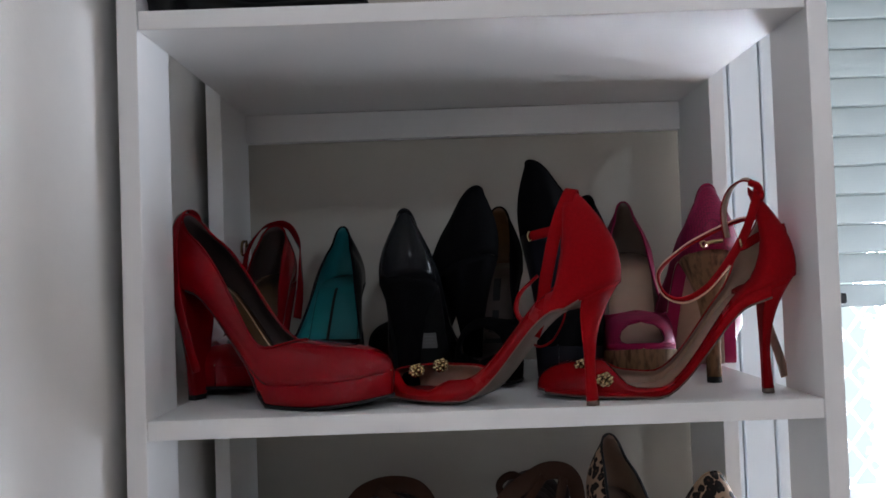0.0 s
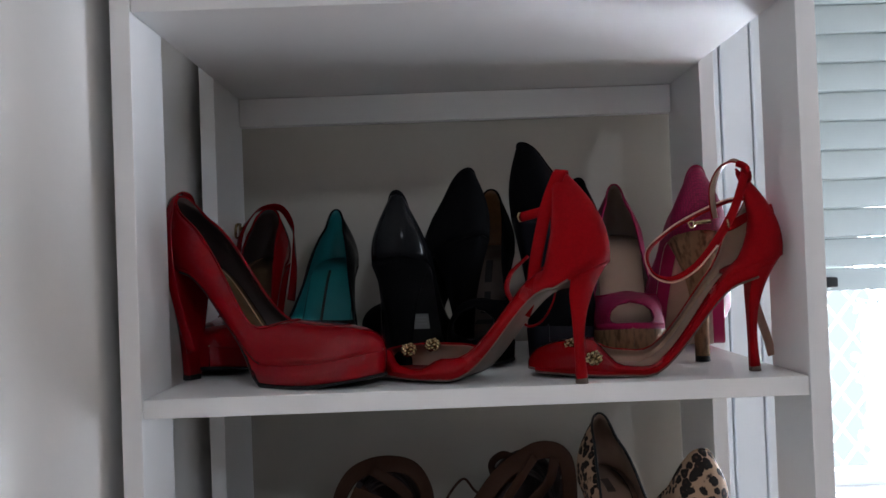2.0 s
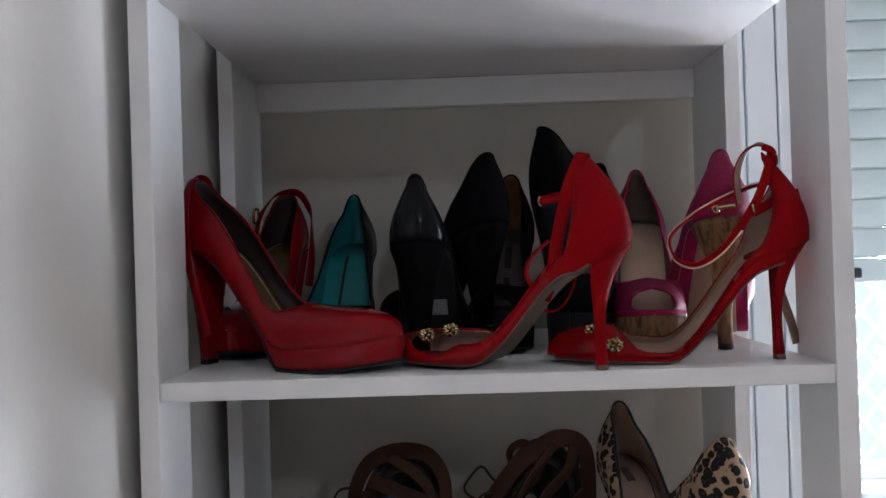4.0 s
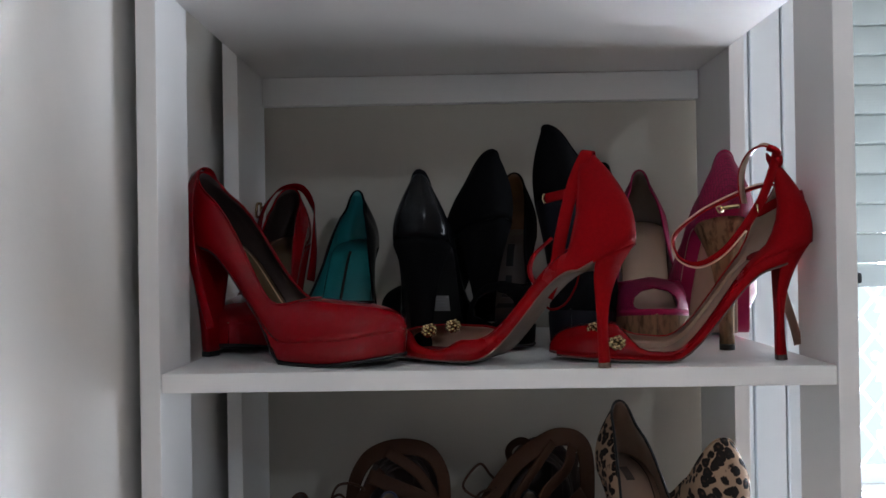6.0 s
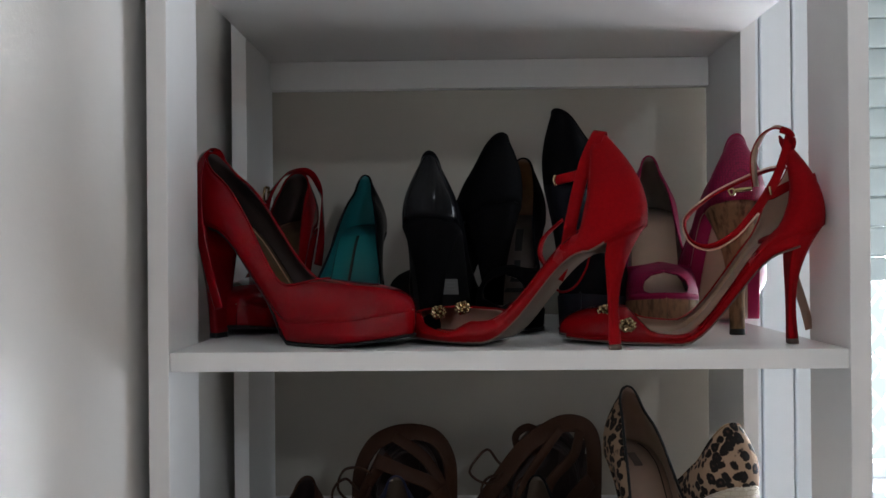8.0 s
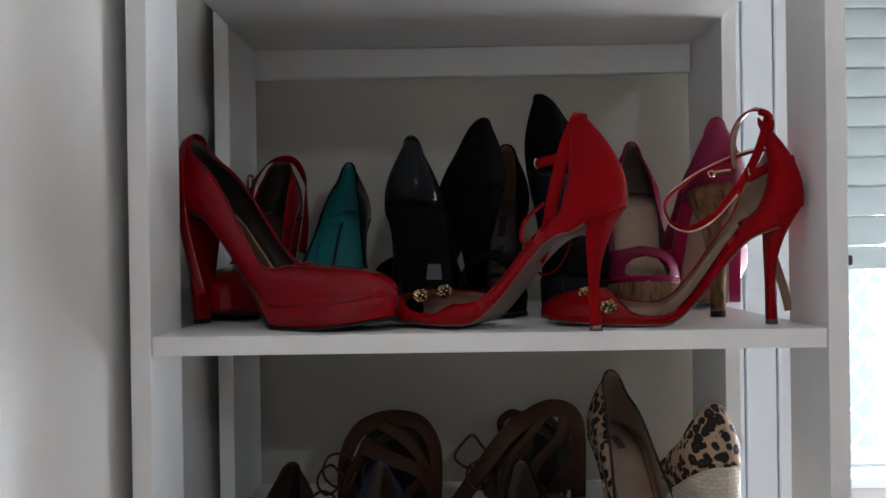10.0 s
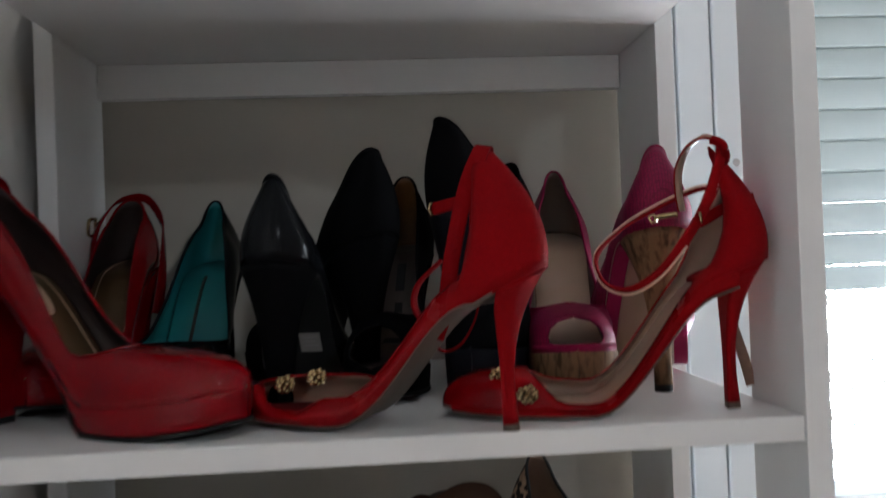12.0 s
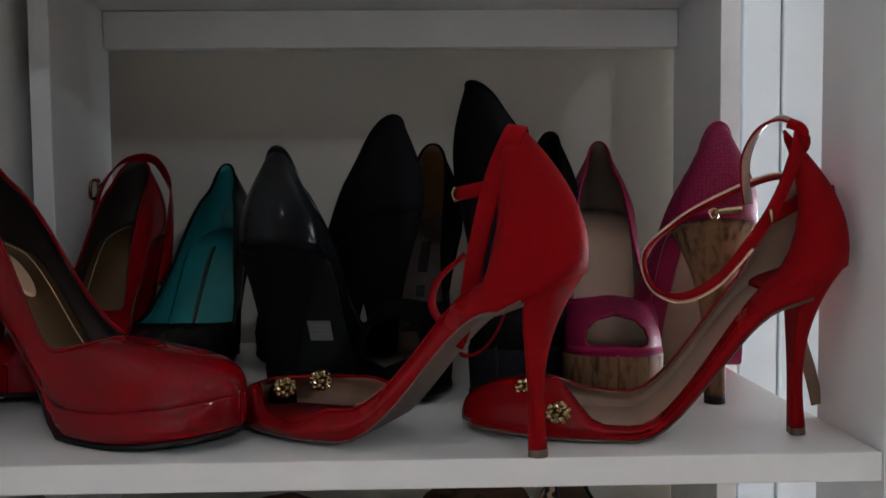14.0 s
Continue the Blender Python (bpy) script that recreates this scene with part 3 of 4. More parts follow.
# charcoal pumps with teal lining
court = Last(0.262, 0.128, 0.010, 0.004, lean=-0.04, ball_w=0.041, waist=0.031, heel_w=0.030, top=((0, 0.067), (0.05, 0.062), (0.15, 0.052), (0.35, 0.042), (0.6, 0.036), (1, 0.03)), throat=0.80, vamp=0.036, tip=0.02, toe=1.7, taper=0.62)
court_open = Last(0.262, 0.128, 0.014, 0.004, lean=-0.04, ball_w=0.043, waist=0.032, heel_w=0.030, top=((0, 0.067), (0.05, 0.062), (0.15, 0.052), (0.35, 0.042), (0.6, 0.038), (1, 0.03)), throat=0.73, vamp=0.040, tip=0.022, toe=1.7, taper=0.62)
CHARCOAL = (GREY_LEATHER, TEAL, TEAL, BLACK_RUBBER, BLACK_SUEDE, GREY_LEATHER, GREY_LEATHER)
p = shoe("court_shoe", "charcoal leather court shoe with teal lining, facing out", court_open, CHARCOAL, at(-0.170, 0.372, -94), group="charcoal court shoes", heel=(0.028, 0.010, 0.010, 2.0))
part("insole_fold", tube_bm([(x, -0.004 - 0.05 * (x - 0.05), court_open.sole(x) + 0.0012) for x in court_open.stations(14, 0.22, 0.68)], 0.0020, n=2, sides=6), DARK_LINING, p, "dark fold along the insole", smooth=True)
p = shoe("court_shoe", "charcoal leather court shoe seen from its heel, sticker underneath", court, CHARCOAL, at(-0.073, 0.110, 84), group="charcoal court shoes", heel=(0.028, 0.010, 0.011, 2.4))
sticker = part("price_sticker", box_bm(-0.011, 0.011, -0.0095, 0.0095, -0.0004, 0.0004, 0.0002), PAPER, p, "white paper price sticker")
tilt = math.degrees(math.atan((court.sole(0.100) - court.sole(0.110)) / 0.010))
sticker.matrix_basis = pose(0.105, -0.011, court.sole(0.105) - 0.0052, 0, tilt, 0)
for i in range(3):
    part("print_line", box_bm(-0.007 + 0.0048 * i, -0.0055 + 0.0048 * i, -0.007 + 0.002 * (i % 2), 0.006, -0.0008, -0.00045, 0), PRINT, sticker)

# black suede pumps
SUEDE = (BLACK_SUEDE, AMBER, TAUPE, BLACK_RUBBER, BLACK_SUEDE, BLACK_SUEDE, BLACK_SUEDE)
suede_steep = Last(0.235, 0.150, 0.026, 0.006, ball_w=0.038, heel_w=0.034, top=((0, 0.076), (0.05, 0.071), (0.15, 0.058), (0.3, 0.046), (1, 0.03)), throat=0.68, vamp=0.048, tip=0.028, plat=0.020, taper=0.40, pitch=0.50, steep=0.6, fwd=0.014)
shoe("suede_pump", "black suede high-heeled pump seen from behind", suede_steep, SUEDE, at(-0.002, 0.212, 128), group="black suede pumps", heel=(0.030, 0.010, 0.010, 1.8))
suede = Last(0.235, 0.137, 0.026, 0.006, ball_w=0.038, heel_w=0.029, top=((0, 0.074), (0.05, 0.069), (0.15, 0.060), (0.4, 0.050), (1, 0.03)), throat=0.68, vamp=0.048, tip=0.028, plat=0.020, taper=0.50)
p = shoe("suede_pump", "black suede peep-toe pump with taupe insole", suede, SUEDE, at(0.040, 0.325, -101), group="black suede pumps", keep=0.84, heel=(0.030, 0.010, 0.010, 1.8))
for k, (a, b) in enumerate(((0.062, 0.084), (0.092, 0.098), (0.104, 0.109), (0.115, 0.119))):
    bm = slab_bm(Last(0.235, 0.137, 0.026, heel_w=0.0045 - 0.0006 * k, waist=0.0045 - 0.0006 * k), lambda x: suede.sole(x) + 0.0022, lambda x: suede.sole(x) + 0.001, 0, a / 0.235, b / 0.235, n=6)
    part("insole_mark", bm, BLACK_RUBBER, p)

tall = Last(0.18, 0.172, 0.046, 0.006, ball_w=0.038, heel_w=0.030, top=((0, 0.086), (0.06, 0.082), (0.2, 0.066), (0.4, 0.046), (1, 0.03)), throat=0.64, vamp=0.05, tip=0.03, plat=0.040, taper=0.45, fwd=0.006)
NAVYS = (BLACK_SUEDE, BLACK_SUEDE, BLACK_RUBBER, NAVY, NAVY, NAVY, BLACK_SUEDE)
shoe("platform_heel", "tall black suede platform shoe turned to the wall", tall, NAVYS, at(0.092, 0.248, 40), group="black platform shoes", heel=(0.032, 0.014, 0.014, 1.6))
low = Last(0.225, 0.150, 0.040, 0.006, ball_w=0.036, heel_w=0.028, top=((0, 0.070), (0.05, 0.066), (0.15, 0.056), (0.4, 0.042), (1, 0.03)), throat=0.64, vamp=0.048, tip=0.03, plat=0.034)
shoe("platform_heel", "black suede platform shoe behind the red sandal", low, NAVYS, at(0.150, 0.300, -110), group="black platform shoes", heel=(0.032, 0.014, 0.014, 1.6))

# magenta pumps with cork
pink = Last(0.245, 0.144, 0.034, 0.006, lean=0.0, waist=0.029, ball_w=0.040, heel_w=0.031, top=((0, 0.068), (0.05, 0.063), (0.15, 0.053), (0.4, 0.040), (1, 0.03)), throat=0.68, vamp=0.042, tip=0.027, toe=2.8, plat=0.030, taper=0.62)
PINKS = (PINK, TAN_SOLE, BEIGE, BLACK_RUBBER, CORK, CORK, PINK_PLAIN)
p = shoe("cork_platform_pump", "magenta peep-toe pump on a cork platform", pink, PINKS, at(0.203, 0.325, -98), group="magenta pumps", keep=0.885, heel=(0.030, 0.008, 0.008, 2.0))
part("toe_band", slab_bm(pink, lambda x: pink.sole(x) + 0.006, pink.sole, 0.0012, 0.86, 1.0, n=16), PINK_PLAIN, p, "magenta suede edge under the open toe", smooth=True)
wide_pink = Last(0.245, 0.144, 0.034, 0.006, lean=-0.12, waist=0.037, ball_w=0.046, heel_w=0.030, top=((0, 0.068), (0.05, 0.063), (0.15, 0.053), (0.4, 0.040), (1, 0.03)), throat=0.68, vamp=0.042, tip=0.027, toe=2.8, plat=0.022, taper=0.60)
p = shoe("cork_platform_pump", "magenta snakeskin pump with cork heel, seen from behind", wide_pink, (PINK, TAN_SOLE, BEIGE, PINK_PLAIN, CORK, TAN_LINING, PINK_PLAIN), at(0.252, 0.132, 82), group="magenta pumps", heel=(0.030, 0.008, 0.008, 3.0))
def pink_base(x):
    r = min(1.0, max(0.0, (x / wide_pink.L - 0.44) / 0.10))
    return wide_pink.sole(x) - wide_pink.plat * r * r * (3 - 2 * r)


part("leather_sole", slab_bm(wide_pink, lambda x: max(0.0, pink_base(x) - 0.004), lambda x: max(-0.0002, pink_base(x) - 0.0072), -0.013, 0.14, 0.56, n=24), TAN_LINING, p, "tan leather sole under the arch", smooth=True)

# red suede sandals
LOW = ((0.27, 0.005), (0.5, 0.003), (0.70, 0.006), (0.86, 0.012), (1, 0.02))
CUT_BACK = ((0, 0.084), (0.05, 0.081), (0.09, 0.064), (0.13, 0.034), (0.19, 0.010)) + LOW
FULL = ((0, 0.084), (0.095, 0.085), (0.15, 0.074), (0.20, 0.042), (0.235, 0.010)) + LOW
HIGH_VAMP = ((0, 0.084), (0.08, 0.082), (0.14, 0.075), (0.20, 0.050), (0.24, 0.014), (0.28, 0.006), (0.42, 0.006), (0.52, 0.015), (0.62, 0.024), (0.74, 0.026), (0.86, 0.020), (1, 0.02))
WIDE = ((0, 0.084), (0.02, 0.072), (0.06, 0.062), (0.11, 0.054), (0.16, 0.046), (0.21, 0.036), (0.25, 0.018), (0.35, 0.015), (0.5, 0.014), (0.65, 0.016), (0.74, 0.02), (0.86, 0.02), (1, 0.02))
SANDAL = dict(length=0.252, heel=0.116, ball=0.006, spring=0.004, ball_w=0.037, heel_w=0.029, waist=0.025, top=((0, 0.084), (1, 0.02)), throat=0.74, vamp=0.031, tip=0.022, toe=1.9, pitch=0.36, fwd=0.040, taper=0.62, heel_seat=0.037)
sandal_a = Last(band=(0.002, 0.014), throats=(0.76, 0.93), tops=(HIGH_VAMP, FULL), seat=0.046, steep=-0.12, ball_at=0.60, **{**SANDAL, "pitch": 0.54})
sandal_b = Last(band=(0.0, 0.0012), throats=(0.78, 0.74), tops=(WIDE, CUT_BACK), seat=0.050, steep=0.55, ball_at=0.555, **{**SANDAL, "waist": 0.030})
SANDALS = (RED_SUEDE, BEIGE, BEIGE, TAN_SOLE, RED_SUEDE, RED_SUEDE, TAN_LINING)


def brooch(root, place):
    """A small gilt flower of balls and leaves, at a place in the room."""
    bm = bmesh.new()
    c = root.matrix_basis.inverted() @ Vector(place)
    lumps = [Vector((math.sqrt(1 - h * h) * math.cos(2.4 * i), math.sqrt(1 - h * h) * math.sin(2.4 * i), h)) for i, h in ((i, -0.95 + 1.9 * i / 25) for i in range(26))]
    bmesh.ops.create_icosphere(bm, subdivisions=4, radius=1.0)
    for v in bm.verts:
        d = v.co.normalized()
        near = max(d.dot(q) - 0.035 * (k * 7 % 5) / 5 for k, q in enumerate(lumps))
        r = 0.0070 * (0.62 + 0.62 * math.sqrt(max(0.0, 1 - ((1 - near) / 0.085))) if near > 0.915 else 0.62)
        v.co = c + 1.05 * Vector((1.05 * r * d.x, 0.8 * r * d.y, 0.85 * r * d.z))
    part("brooch", bm, GOLD, root, "gilt flower brooch", smooth=False)


STILETTO = (0.031, 0.0070, 0.0066, 3.0, 9.0)
a_shoe = shoe("stiletto_sandal", "red suede stiletto sandal with gilt brooch, heel turned outward", sandal_a, SANDALS[:6] + (RED_SUEDE,), at(0.0985, 0.004, 155), category="sandal", group="red stiletto sandals", heel=STILETTO, rim=0.0007)
b_shoe = shoe("stiletto_sandal", "red suede stiletto sandal with gilt brooch, seen from the side", sandal_b, SANDALS, at(0.275, 0.044, 172), category="sandal", group="red stiletto sandals", heel=STILETTO, rim=0)
for p, place in ((a_shoe, (-0.064, 0.066, 1.031)), (a_shoe, (-0.040, 0.068, 1.035)), (b_shoe, (0.116, 0.030, 1.020)), (b_shoe, (0.099, 0.050, 1.032))):
    brooch(p, place)

for p, la in ((a_shoe, sandal_a), (b_shoe, sandal_b)):
    upper = next(c for c in p.children if c.name.startswith("upper"))
    upper.data.materials.append(RED_SATIN)
    upper.data.materials.append(BEIGE)
    for f in upper.data.polygons:
        if f.center.x > 0.066:
            f.material_index = 2


def shank_base(x):
    return max(0.0022, sandal_b.sole(x) - 0.003 - 0.0090 * min(1.0, max(0.0, (0.15 - x) / 0.07)))


part("covered_shank", slab_bm(sandal_b, lambda x: sandal_b.sole(x) + 0.0006, shank_base, 0.0016, 0.115, 0.97), RED_SUEDE, b_shoe, "red leather wrapped round the sole's edge", smooth=True)
part("sole_edge", slab_bm(sandal_b, shank_base, lambda x: max(0.0, shank_base(x) - 0.0018), 0.0012, 0.115, 0.97), TAN_SOLE, b_shoe, smooth=True)
# straps of the side-on sandal
strap("ankle_strap", [(0.268, 0.026, 1.197), (0.263, 0.022, 1.182), (0.252, 0.020, 1.155), (0.235, 0.020, 1.128), (0.214, 0.020, 1.104), (0.194, 0.030, 1.093), (0.179, 0.040, 1.100), (0.177, 0.050, 1.120), (0.201, 0.060, 1.140), (0.229, 0.065, 1.155), (0.262, 0.070, 1.168), (0.280, 0.066, 1.171)], 0.0085, 0.002, ((0.85, 0.1, -0.5), (0.8, 0.2, -0.6), (0.75, 0.3, -0.65), (0.4, 0.8, -0.4), (0.1, 1, 0.2), (0.1, 1, 0.25)), RED_SUEDE, b_shoe, "narrow red suede ankle strap")
strap("strap_lining", [(0.236, 0.0192, 1.1245), (0.214, 0.0195, 1.1012), (0.194, 0.0293, 1.0905), (0.1765, 0.039, 1.099), (0.1748, 0.049, 1.121), (0.200, 0.059, 1.1425), (0.228, 0.064, 1.1575), (0.261, 0.069, 1.1705), (0.279, 0.065, 1.1735)], 0.003, 0.0010, ((0.3, 0.6, 0.7), (0.1, 1, 0.2), (0.1, 1, 0.25)), PALE_GOLD, b_shoe, "pale gold strap edge")
strap("strap_loop", [(0.270, 0.030, 1.196), (0.266, 0.034, 1.204), (0.259, 0.040, 1.207), (0.251, 0.050, 1.200), (0.246, 0.058, 1.184), (0.2455, 0.058, 1.166), (0.2475, 0.058, 1.152)], 0.0076, 0.0016, ((0.4, 0.9, 0), (0.8, 0.5, 0.5), (1, 0.3, 0), (1, 0.3, 0)), RED_SUEDE, b_shoe, "curled red suede strap loop")
strap("loop_lining", [(0.270, 0.030, 1.196), (0.266, 0.034, 1.204), (0.259, 0.040, 1.207), (0.251, 0.050, 1.200), (0.246, 0.058, 1.184), (0.2455, 0.058, 1.166), (0.2475, 0.058, 1.152)], 0.0060, 0.0024, ((0.4, 0.9, 0), (0.8, 0.5, 0.5), (1, 0.3, 0), (1, 0.3, 0)), TAN_LINING, b_shoe, "beige strap lining")
strap("strap_far", [(0.303, 0.052, 1.160), (0.279, 0.051, 1.153), (0.256, 0.054, 1.140)], 0.009, 0.002, ((0.2, 0, 1), (0.3, 0, 0.9), (0.8, 0, 0.5)), RED_SUEDE, b_shoe)
strap("strap_tail", [(0.287, 0.082, 1.085), (0.296, 0.084, 1.056), (0.304, 0.084, 1.030), (0.3085, 0.083, 1.010)], 0.009, 0.0016, (1, 0.1, 0.3), TAN_LINING, b_shoe, "tan strap end hanging down")
strap("buckle_plate", [(0.221, 0.046, 1.1465), (0.229, 0.045, 1.1480), (0.239, 0.044, 1.1490)], 0.0038, 0.0014, (0.1, 0.1, 1), GOLD, b_shoe, "gold buckle plate")
local_part("buckle", [(0.2165, 0.045, 1.1475), (0.2205, 0.044, 1.1490), (0.2225, 0.044, 1.1455), (0.2190, 0.044, 1.1430), (0.2165, 0.045, 1.1475)], lambda q: tube_bm(q, 0.0010, n=4), GOLD, b_shoe, "small gold buckle")
local_part("strap_knot", [(0.260, 0.025, 1.203), (0.266, 0.021, 1.199), (0.270, 0.024, 1.192), (0.272, 0.031, 1.187)], lambda q: tube_bm(q, 0.0034, n=4), RED_SUEDE, b_shoe, "red suede strap knot")
part("heel_pad", slab_bm(sandal_b, lambda x: sandal_b.sole(x) + 0.0050, lambda x: sandal_b.sole(x) + 0.0008, -0.0026, 0.0, 0.22, n=14), RED_SUEDE, b_shoe, "dark red heel pad", smooth=True)
part("sock_lining", slab_bm(sandal_a, lambda x: sandal_a.sole(x) + 0.0028, lambda x: sandal_a.sole(x) + 0.0008, -0.0028, 0.60, 0.985, n=20), RED_SUEDE, a_shoe, "red suede forefoot lining", smooth=True)
local_part("strap_pin", [(0.2455, 0.016, 1.149), (0.2465, 0.016, 1.141)], lambda q: tube_bm(q, 0.0011, n=2), GOLD, b_shoe, "gold strap pin")
# straps of the sandal turned outward
strap("ankle_strap", [(0.050, 0.030, 1.064), (0.057, 0.026, 1.085), (0.063, 0.017, 1.123), (0.073, 0.006, 1.168), (0.083, 0.001, 1.193), (0.088, 0.006, 1.200), (0.090, 0.014, 1.192)], 0.012, 0.002, ((0.9, -0.45, 0.1), (0.9, -0.4, 0), (0.9, -0.3, -0.3)), RED_SUEDE, a_shoe, "red suede ankle strap threaded at the heel")
strap("strap_end", [(0.052, 0.062, 1.160), (0.066, 0.055, 1.163), (0.082, 0.040, 1.166)], 0.0095, 0.002, (0, 0.1, 1), RED_SUEDE, a_shoe)
local_part("buckle", [(0.052, 0.058, 1.165), (0.0505, 0.058, 1.160), (0.0525, 0.058, 1.155)], lambda q: tube_bm(q, 0.0014, n=3), GOLD, a_shoe, "small gold buckle")
strap("inner_strap", [(0.058, 0.055, 1.072), (0.045, 0.052, 1.074), (0.036, 0.050, 1.087), (0.040, 0.050, 1.104), (0.058, 0.050, 1.121)], 0.008, 0.002, ((0.6, 0.7, 0), (0.4, 0.9, 0)), RED_SUEDE, a_shoe, "red suede strap curling inward")
strap("under_strap", [(0.048, 0.072, 1.060), (0.058, 0.072, 1.050), (0.072, 0.072, 1.055), (0.083, 0.072, 1.072), (0.088, 0.071, 1.090)], 0.004, 0.0016, (0.2, 1, 0.2), RED_SUEDE, a_shoe)
for x, y, z in ((0.0555, 0.0225, 1.0865), (0.0475, 0.0265, 1.0700)):
    rivet = part("rivet", disc_bm(0.0016, 0.0012, 10), PALE_GOLD, a_shoe)
    rivet.matrix_basis = a_shoe.matrix_basis.inverted() @ pose(x, y, z, 75, 0, 25)

# ---- shoes on the lower shelf ----
leo = Last(0.245, 0.118, 0.010, 0.004, lean=-0.02, waist=0.030, ball_w=0.040, heel_w=0.031, top=((0, 0.068), (0.05, 0.063), (0.15, 0.053), (0.35, 0.042), (0.6, 0.036), (1, 0.03)), throat=0.76, vamp=0.042, tip=0.02, toe=1.7)
LEO_LINING = material("worn_brown_lining", (0.16, 0.10, 0.068), 0.5, grain=0.08, blotch=0.15, blotch_scale=30)
LEOS = (LEO, LEO_LINING, LEO_LINING, TAN_SOLE, LEO, LEO, BLACK_RUBBER)
p = shoe("leopard_pump", "leopard-print pump with black binding and beige insole", leo, LEOS, at(0.156, 0.235, -80, BASE), heel=(0.028, 0.010, 0.010, 2.0), rim=0.0016)
bm = slab_bm(Last(0.245, 0.118, 0.010, heel_w=0.005, waist=0.005), lambda x: leo.sole(x) + 0.0022, lambda x: leo.sole(x) + 0.001, 0, 0.14, 0.24, n=6)
part("insole_label", bm, TAUPE, p)
insole_line("insole_stitch", p, leo, BLACK_RUBBER, 0.009, 0.06, 0.70, 0.0006)
esp = Last(0.24, 0.108, 0.030, 0.004, ball_w=0.038, heel_w=0.029, top=((0, 0.058), (0.05, 0.054), (0.15, 0.048), (0.35, 0.042), (0.6, 0.036), (1, 0.03)), throat=0.7, vamp=0.042, tip=0.03, taper=0.22, pitch=0.6, steep=0.4)
shoe("espadrille", "leopard-print espadrille with woven cream wedge", esp, (LEO, BEIGE, BEIGE, JUTE, JUTE, JUTE, LEO), at(0.240, 0.125, 106, BASE), wedge=True)

flat = Last(0.225, 0.028, 0.008, 0.003, ball_w=0.036, heel_w=0.029, top=((0, 0.056), (0.05, 0.052), (0.15, 0.045), (0.35, 0.034), (0.6, 0.03), (1, 0.03)), throat=0.74, vamp=0.036, tip=0.02, pitch=0.05, steep=0.1, fwd=0.008)
OLIVE = material("dull_taupe_lining", (0.085, 0.062, 0.042), 0.6)
BLUE = material("blue_leather", (0.007, 0.011, 0.048), 0.5)
for label, x, toward, up, lining in (("brown leather flat shoe with dark lining", -0.224, -88, BROWN, DARK_LINING), ("blue leather flat shoe with taupe lining", -0.118, -84, BLUE, OLIVE), ("black leather flat shoe with taupe lining", 0.045, -92, GREY_LEATHER, OLIVE)):
    shoe("flat_shoe", label, flat, (up, lining, lining, BLACK_RUBBER, BLACK_RUBBER, up, up), at(x, 0.205, toward, BASE), heel=(0.028, 0.022, 0.024, 1.0))


def lace_up_sandal(label, m, seed, straps, laces):
    """A brown sandal lying in a tangle of broad straps and thin laces. straps: width, then x, y, z along each."""
    rnd = random.Random(seed)
    root = thing("strappy_sandal", label, "sandal", m, "brown strappy sandals")
    sole = Last(0.22, 0.030, 0.018, 0.003, ball_w=0.037, heel_w=0.029, pitch=0.03, steep=0.05)
    sole_ob = part("sole", slab_bm(sole, sole.sole, lambda x: 0.0, 0.001), TAN_SOLE, root, smooth=True)
    sole_ob.matrix_basis = pose(-0.05, 0.05, 0, 0, 0, -60)
    for width, *pts in straps:
        pts = [Vector(q) for q in pts]
        turn = []
        for k in range(len(pts)):
            run = pts[min(k + 1, len(pts) - 1)] - pts[max(k - 1, 0)]
            turn.append(tuple(Vector((-run.z, 0.0, run.x)).normalized() + Vector((0, 0.55, 0))))
        part("strap", ribbon_bm(pts, width, 0.0028, turn), BROWN, root, smooth=True)
    for k in range(5):
        w, h, y = 0.052 - 0.002 * k, 0.100 - 0.003 * k, 0.050 - 0.014 * k
        pts = [(-w, y, 0.005), (-w * 0.95, y, h * 0.55), (-w * 0.4, y, h * 0.94), (w * 0.3, y, h), (w * 0.85, y, h * 0.7), (w, y, 0.005)]
        part("inner_strap", ribbon_bm(pts, 0.017, 0.0025, (0.1, 1, 0.1)), DARK_LINING, root, smooth=True)
    for k, (x0, x1, h) in enumerate(((-0.052, -0.022, 0.078), (-0.030, -0.004, 0.094), (0.000, 0.016, 0.098), (0.030, 0.038, 0.090), (0.050, 0.046, 0.070))):
        part("tongue", ribbon_bm([(x0, 0.012 + 0.006 * k, 0.004), (x0 * 0.6 + x1 * 0.4, 0.022, h * 0.6), (x1, 0.030, h)], 0.034, 0.003, (1, 0.1, -0.2)), DARK_LINING, root, smooth=True)
    for x0, z0, size in laces:
        pts = [(x0 + size * 1.2, -0.01, z0 - size * 0.3)]
        for k in range(7):
            a = 0.5 + 0.95 * k
            r = size * (0.8 + 0.4 * rnd.random())
            pts.append((x0 + r * math.cos(a), -0.034 - 0.003 * k, max(0.002, z0 + r * math.sin(a))))
        part("lace", tube_bm(pts, 0.0017, n=6, sides=6), BROWN, root, smooth=True)
    return root


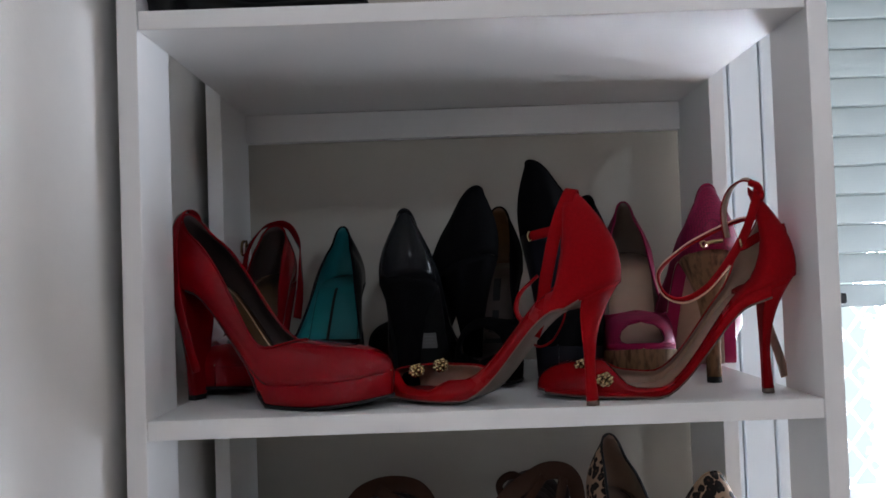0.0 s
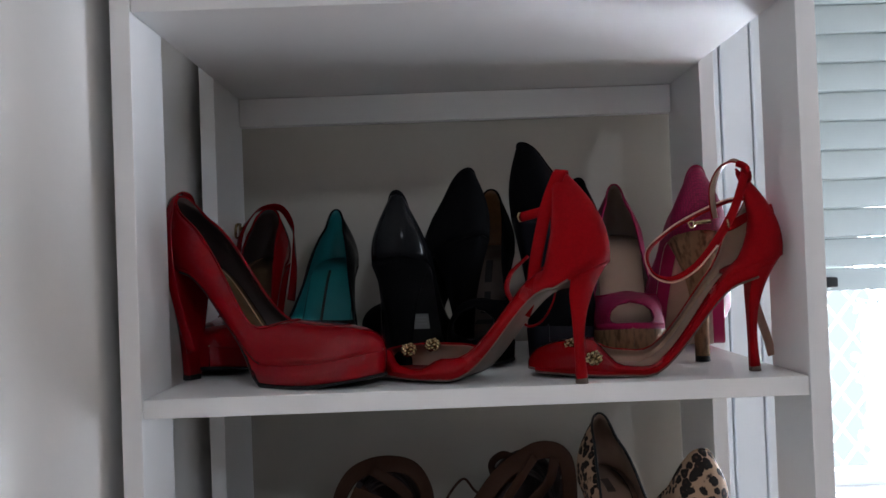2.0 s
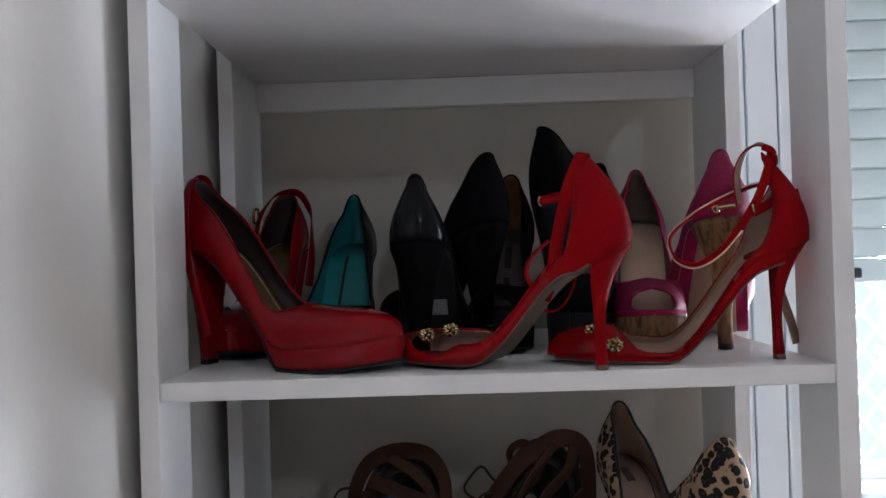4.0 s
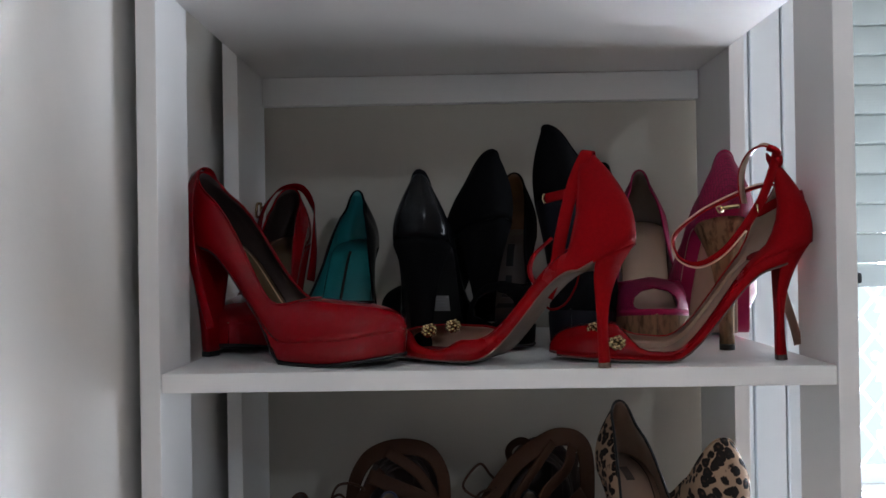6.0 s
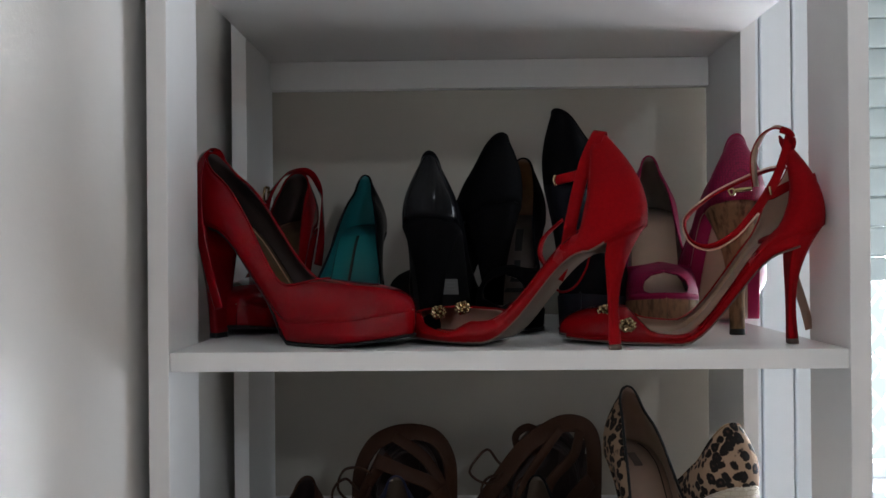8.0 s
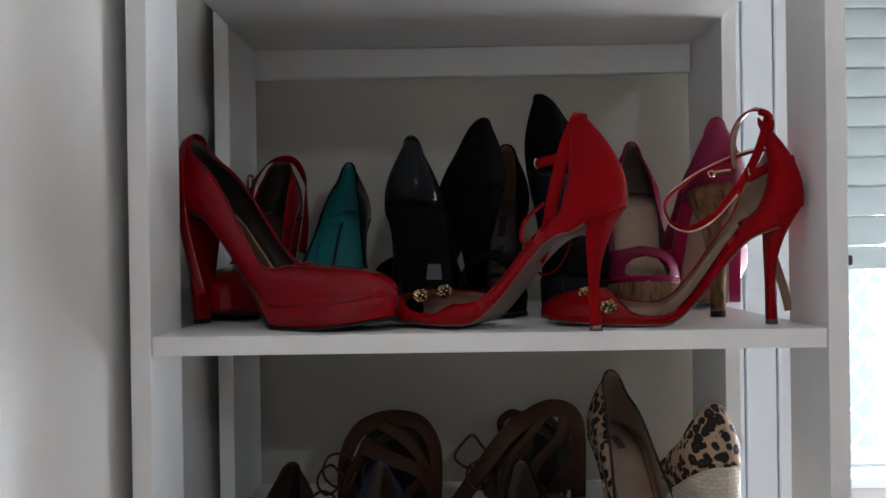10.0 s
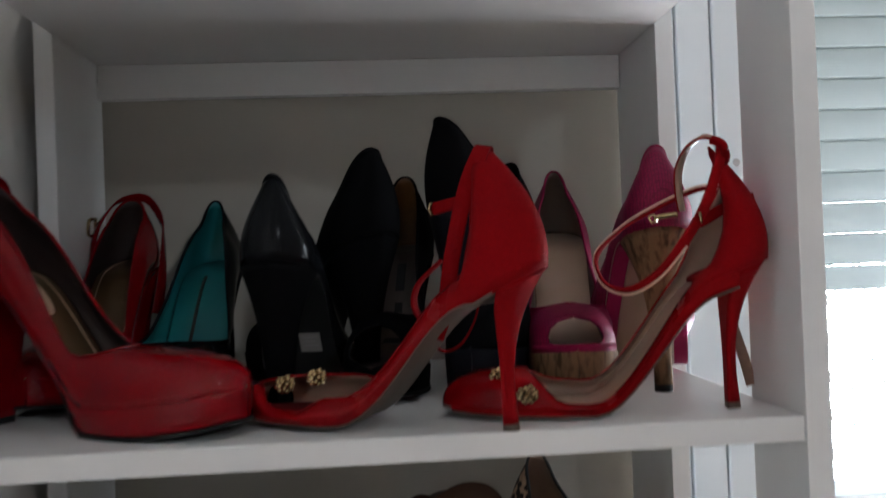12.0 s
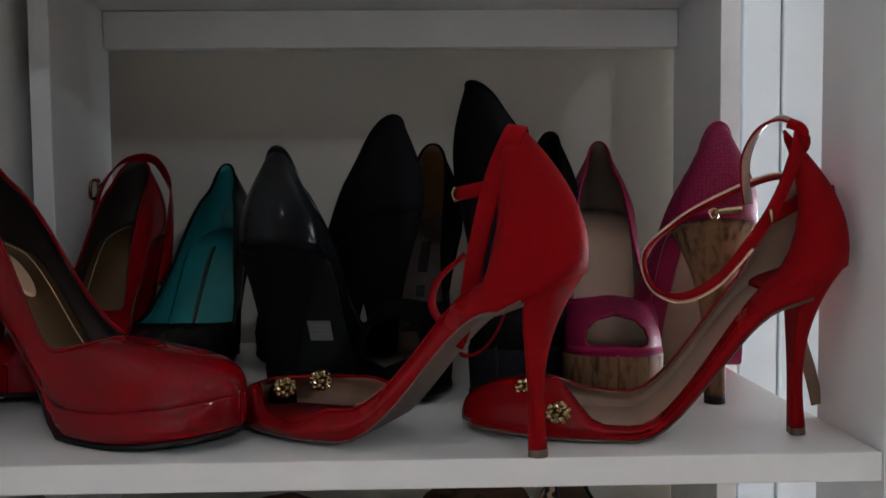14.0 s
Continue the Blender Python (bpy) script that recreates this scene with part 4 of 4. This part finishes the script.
lace_up_sandal("brown leather strappy sandal with tangled laces", pose(-0.112, 0.315, BASE + 0.0004, 0, 0, 4) @ Matrix.Diagonal((0.93, 1, 1.06, 1)), 3, (
    (0.020, (-0.068, 0.0, 0.004), (-0.066, 0.0, 0.060), (-0.048, 0.0, 0.094), (-0.020, 0.0, 0.108), (0.013, 0.0, 0.110), (0.041, 0.0, 0.101), (0.058, 0.0, 0.074), (0.060, 0.0, 0.036), (0.058, 0.0, 0.004)),
    (0.017, (-0.044, -0.026, 0.083), (-0.005, -0.036, 0.070), (0.032, -0.036, 0.055), (0.055, -0.026, 0.028)),
    (0.014, (-0.018, -0.012, 0.108), (0.026, -0.020, 0.080), (0.052, -0.018, 0.036), (0.054, -0.012, 0.004)),
    (0.017, (-0.024, -0.020, 0.086), (-0.054, -0.028, 0.054), (-0.066, -0.020, 0.004)),
    (0.013, (0.004, -0.026, 0.068), (-0.018, -0.034, 0.038), (-0.040, -0.030, 0.004)),
    (0.012, (0.050, -0.030, 0.050), (0.020, -0.040, 0.030), (-0.012, -0.040, 0.004)),
), ((-0.084, 0.048, 0.016), (-0.096, 0.022, 0.013), (-0.070, 0.060, 0.020)))
lace_up_sandal("brown leather strappy sandal slumped beside the leopard pump", pose(0.068, 0.345, BASE + 0.0004, 0, 0, -6) @ Matrix.Diagonal((1, 1, 1.06, 1)), 8, (
    (0.022, (-0.094, -0.04, 0.004), (-0.066, -0.04, 0.042), (-0.030, -0.03, 0.086), (0.005, -0.02, 0.110), (0.030, -0.01, 0.117), (0.054, 0.0, 0.108), (0.063, 0.0, 0.080), (0.062, 0.0, 0.004)),
    (0.014, (0.045, -0.012, 0.108), (0.036, -0.026, 0.081), (0.006, -0.038, 0.050), (-0.006, -0.038, 0.004)),
    (0.012, (0.020, -0.020, 0.112), (0.002, -0.030, 0.090), (-0.026, -0.042, 0.050), (-0.034, -0.046, 0.004)),
    (0.022, (0.058, -0.020, 0.050), (0.036, -0.034, 0.030), (0.018, -0.036, 0.004)),
    (0.010, (-0.030, 0.020, 0.060), (-0.040, 0.016, 0.092), (-0.024, 0.014, 0.106), (-0.008, 0.018, 0.096), (-0.014, 0.020, 0.070)),
), ((-0.076, 0.066, 0.019), (-0.066, 0.040, 0.016), (-0.022, 0.040, 0.020)))

# a dark shoe on the top shelf
shoe("flat_shoe", "black leather flat shoe lying on the top shelf", flat, (GREY_LEATHER, DARK_LINING, DARK_LINING, BLACK_RUBBER, BLACK_RUBBER, GREY_LEATHER, GREY_LEATHER), at(-0.295, 0.045, 0, TOP + T), heel=(0.028, 0.022, 0.024, 1.0))
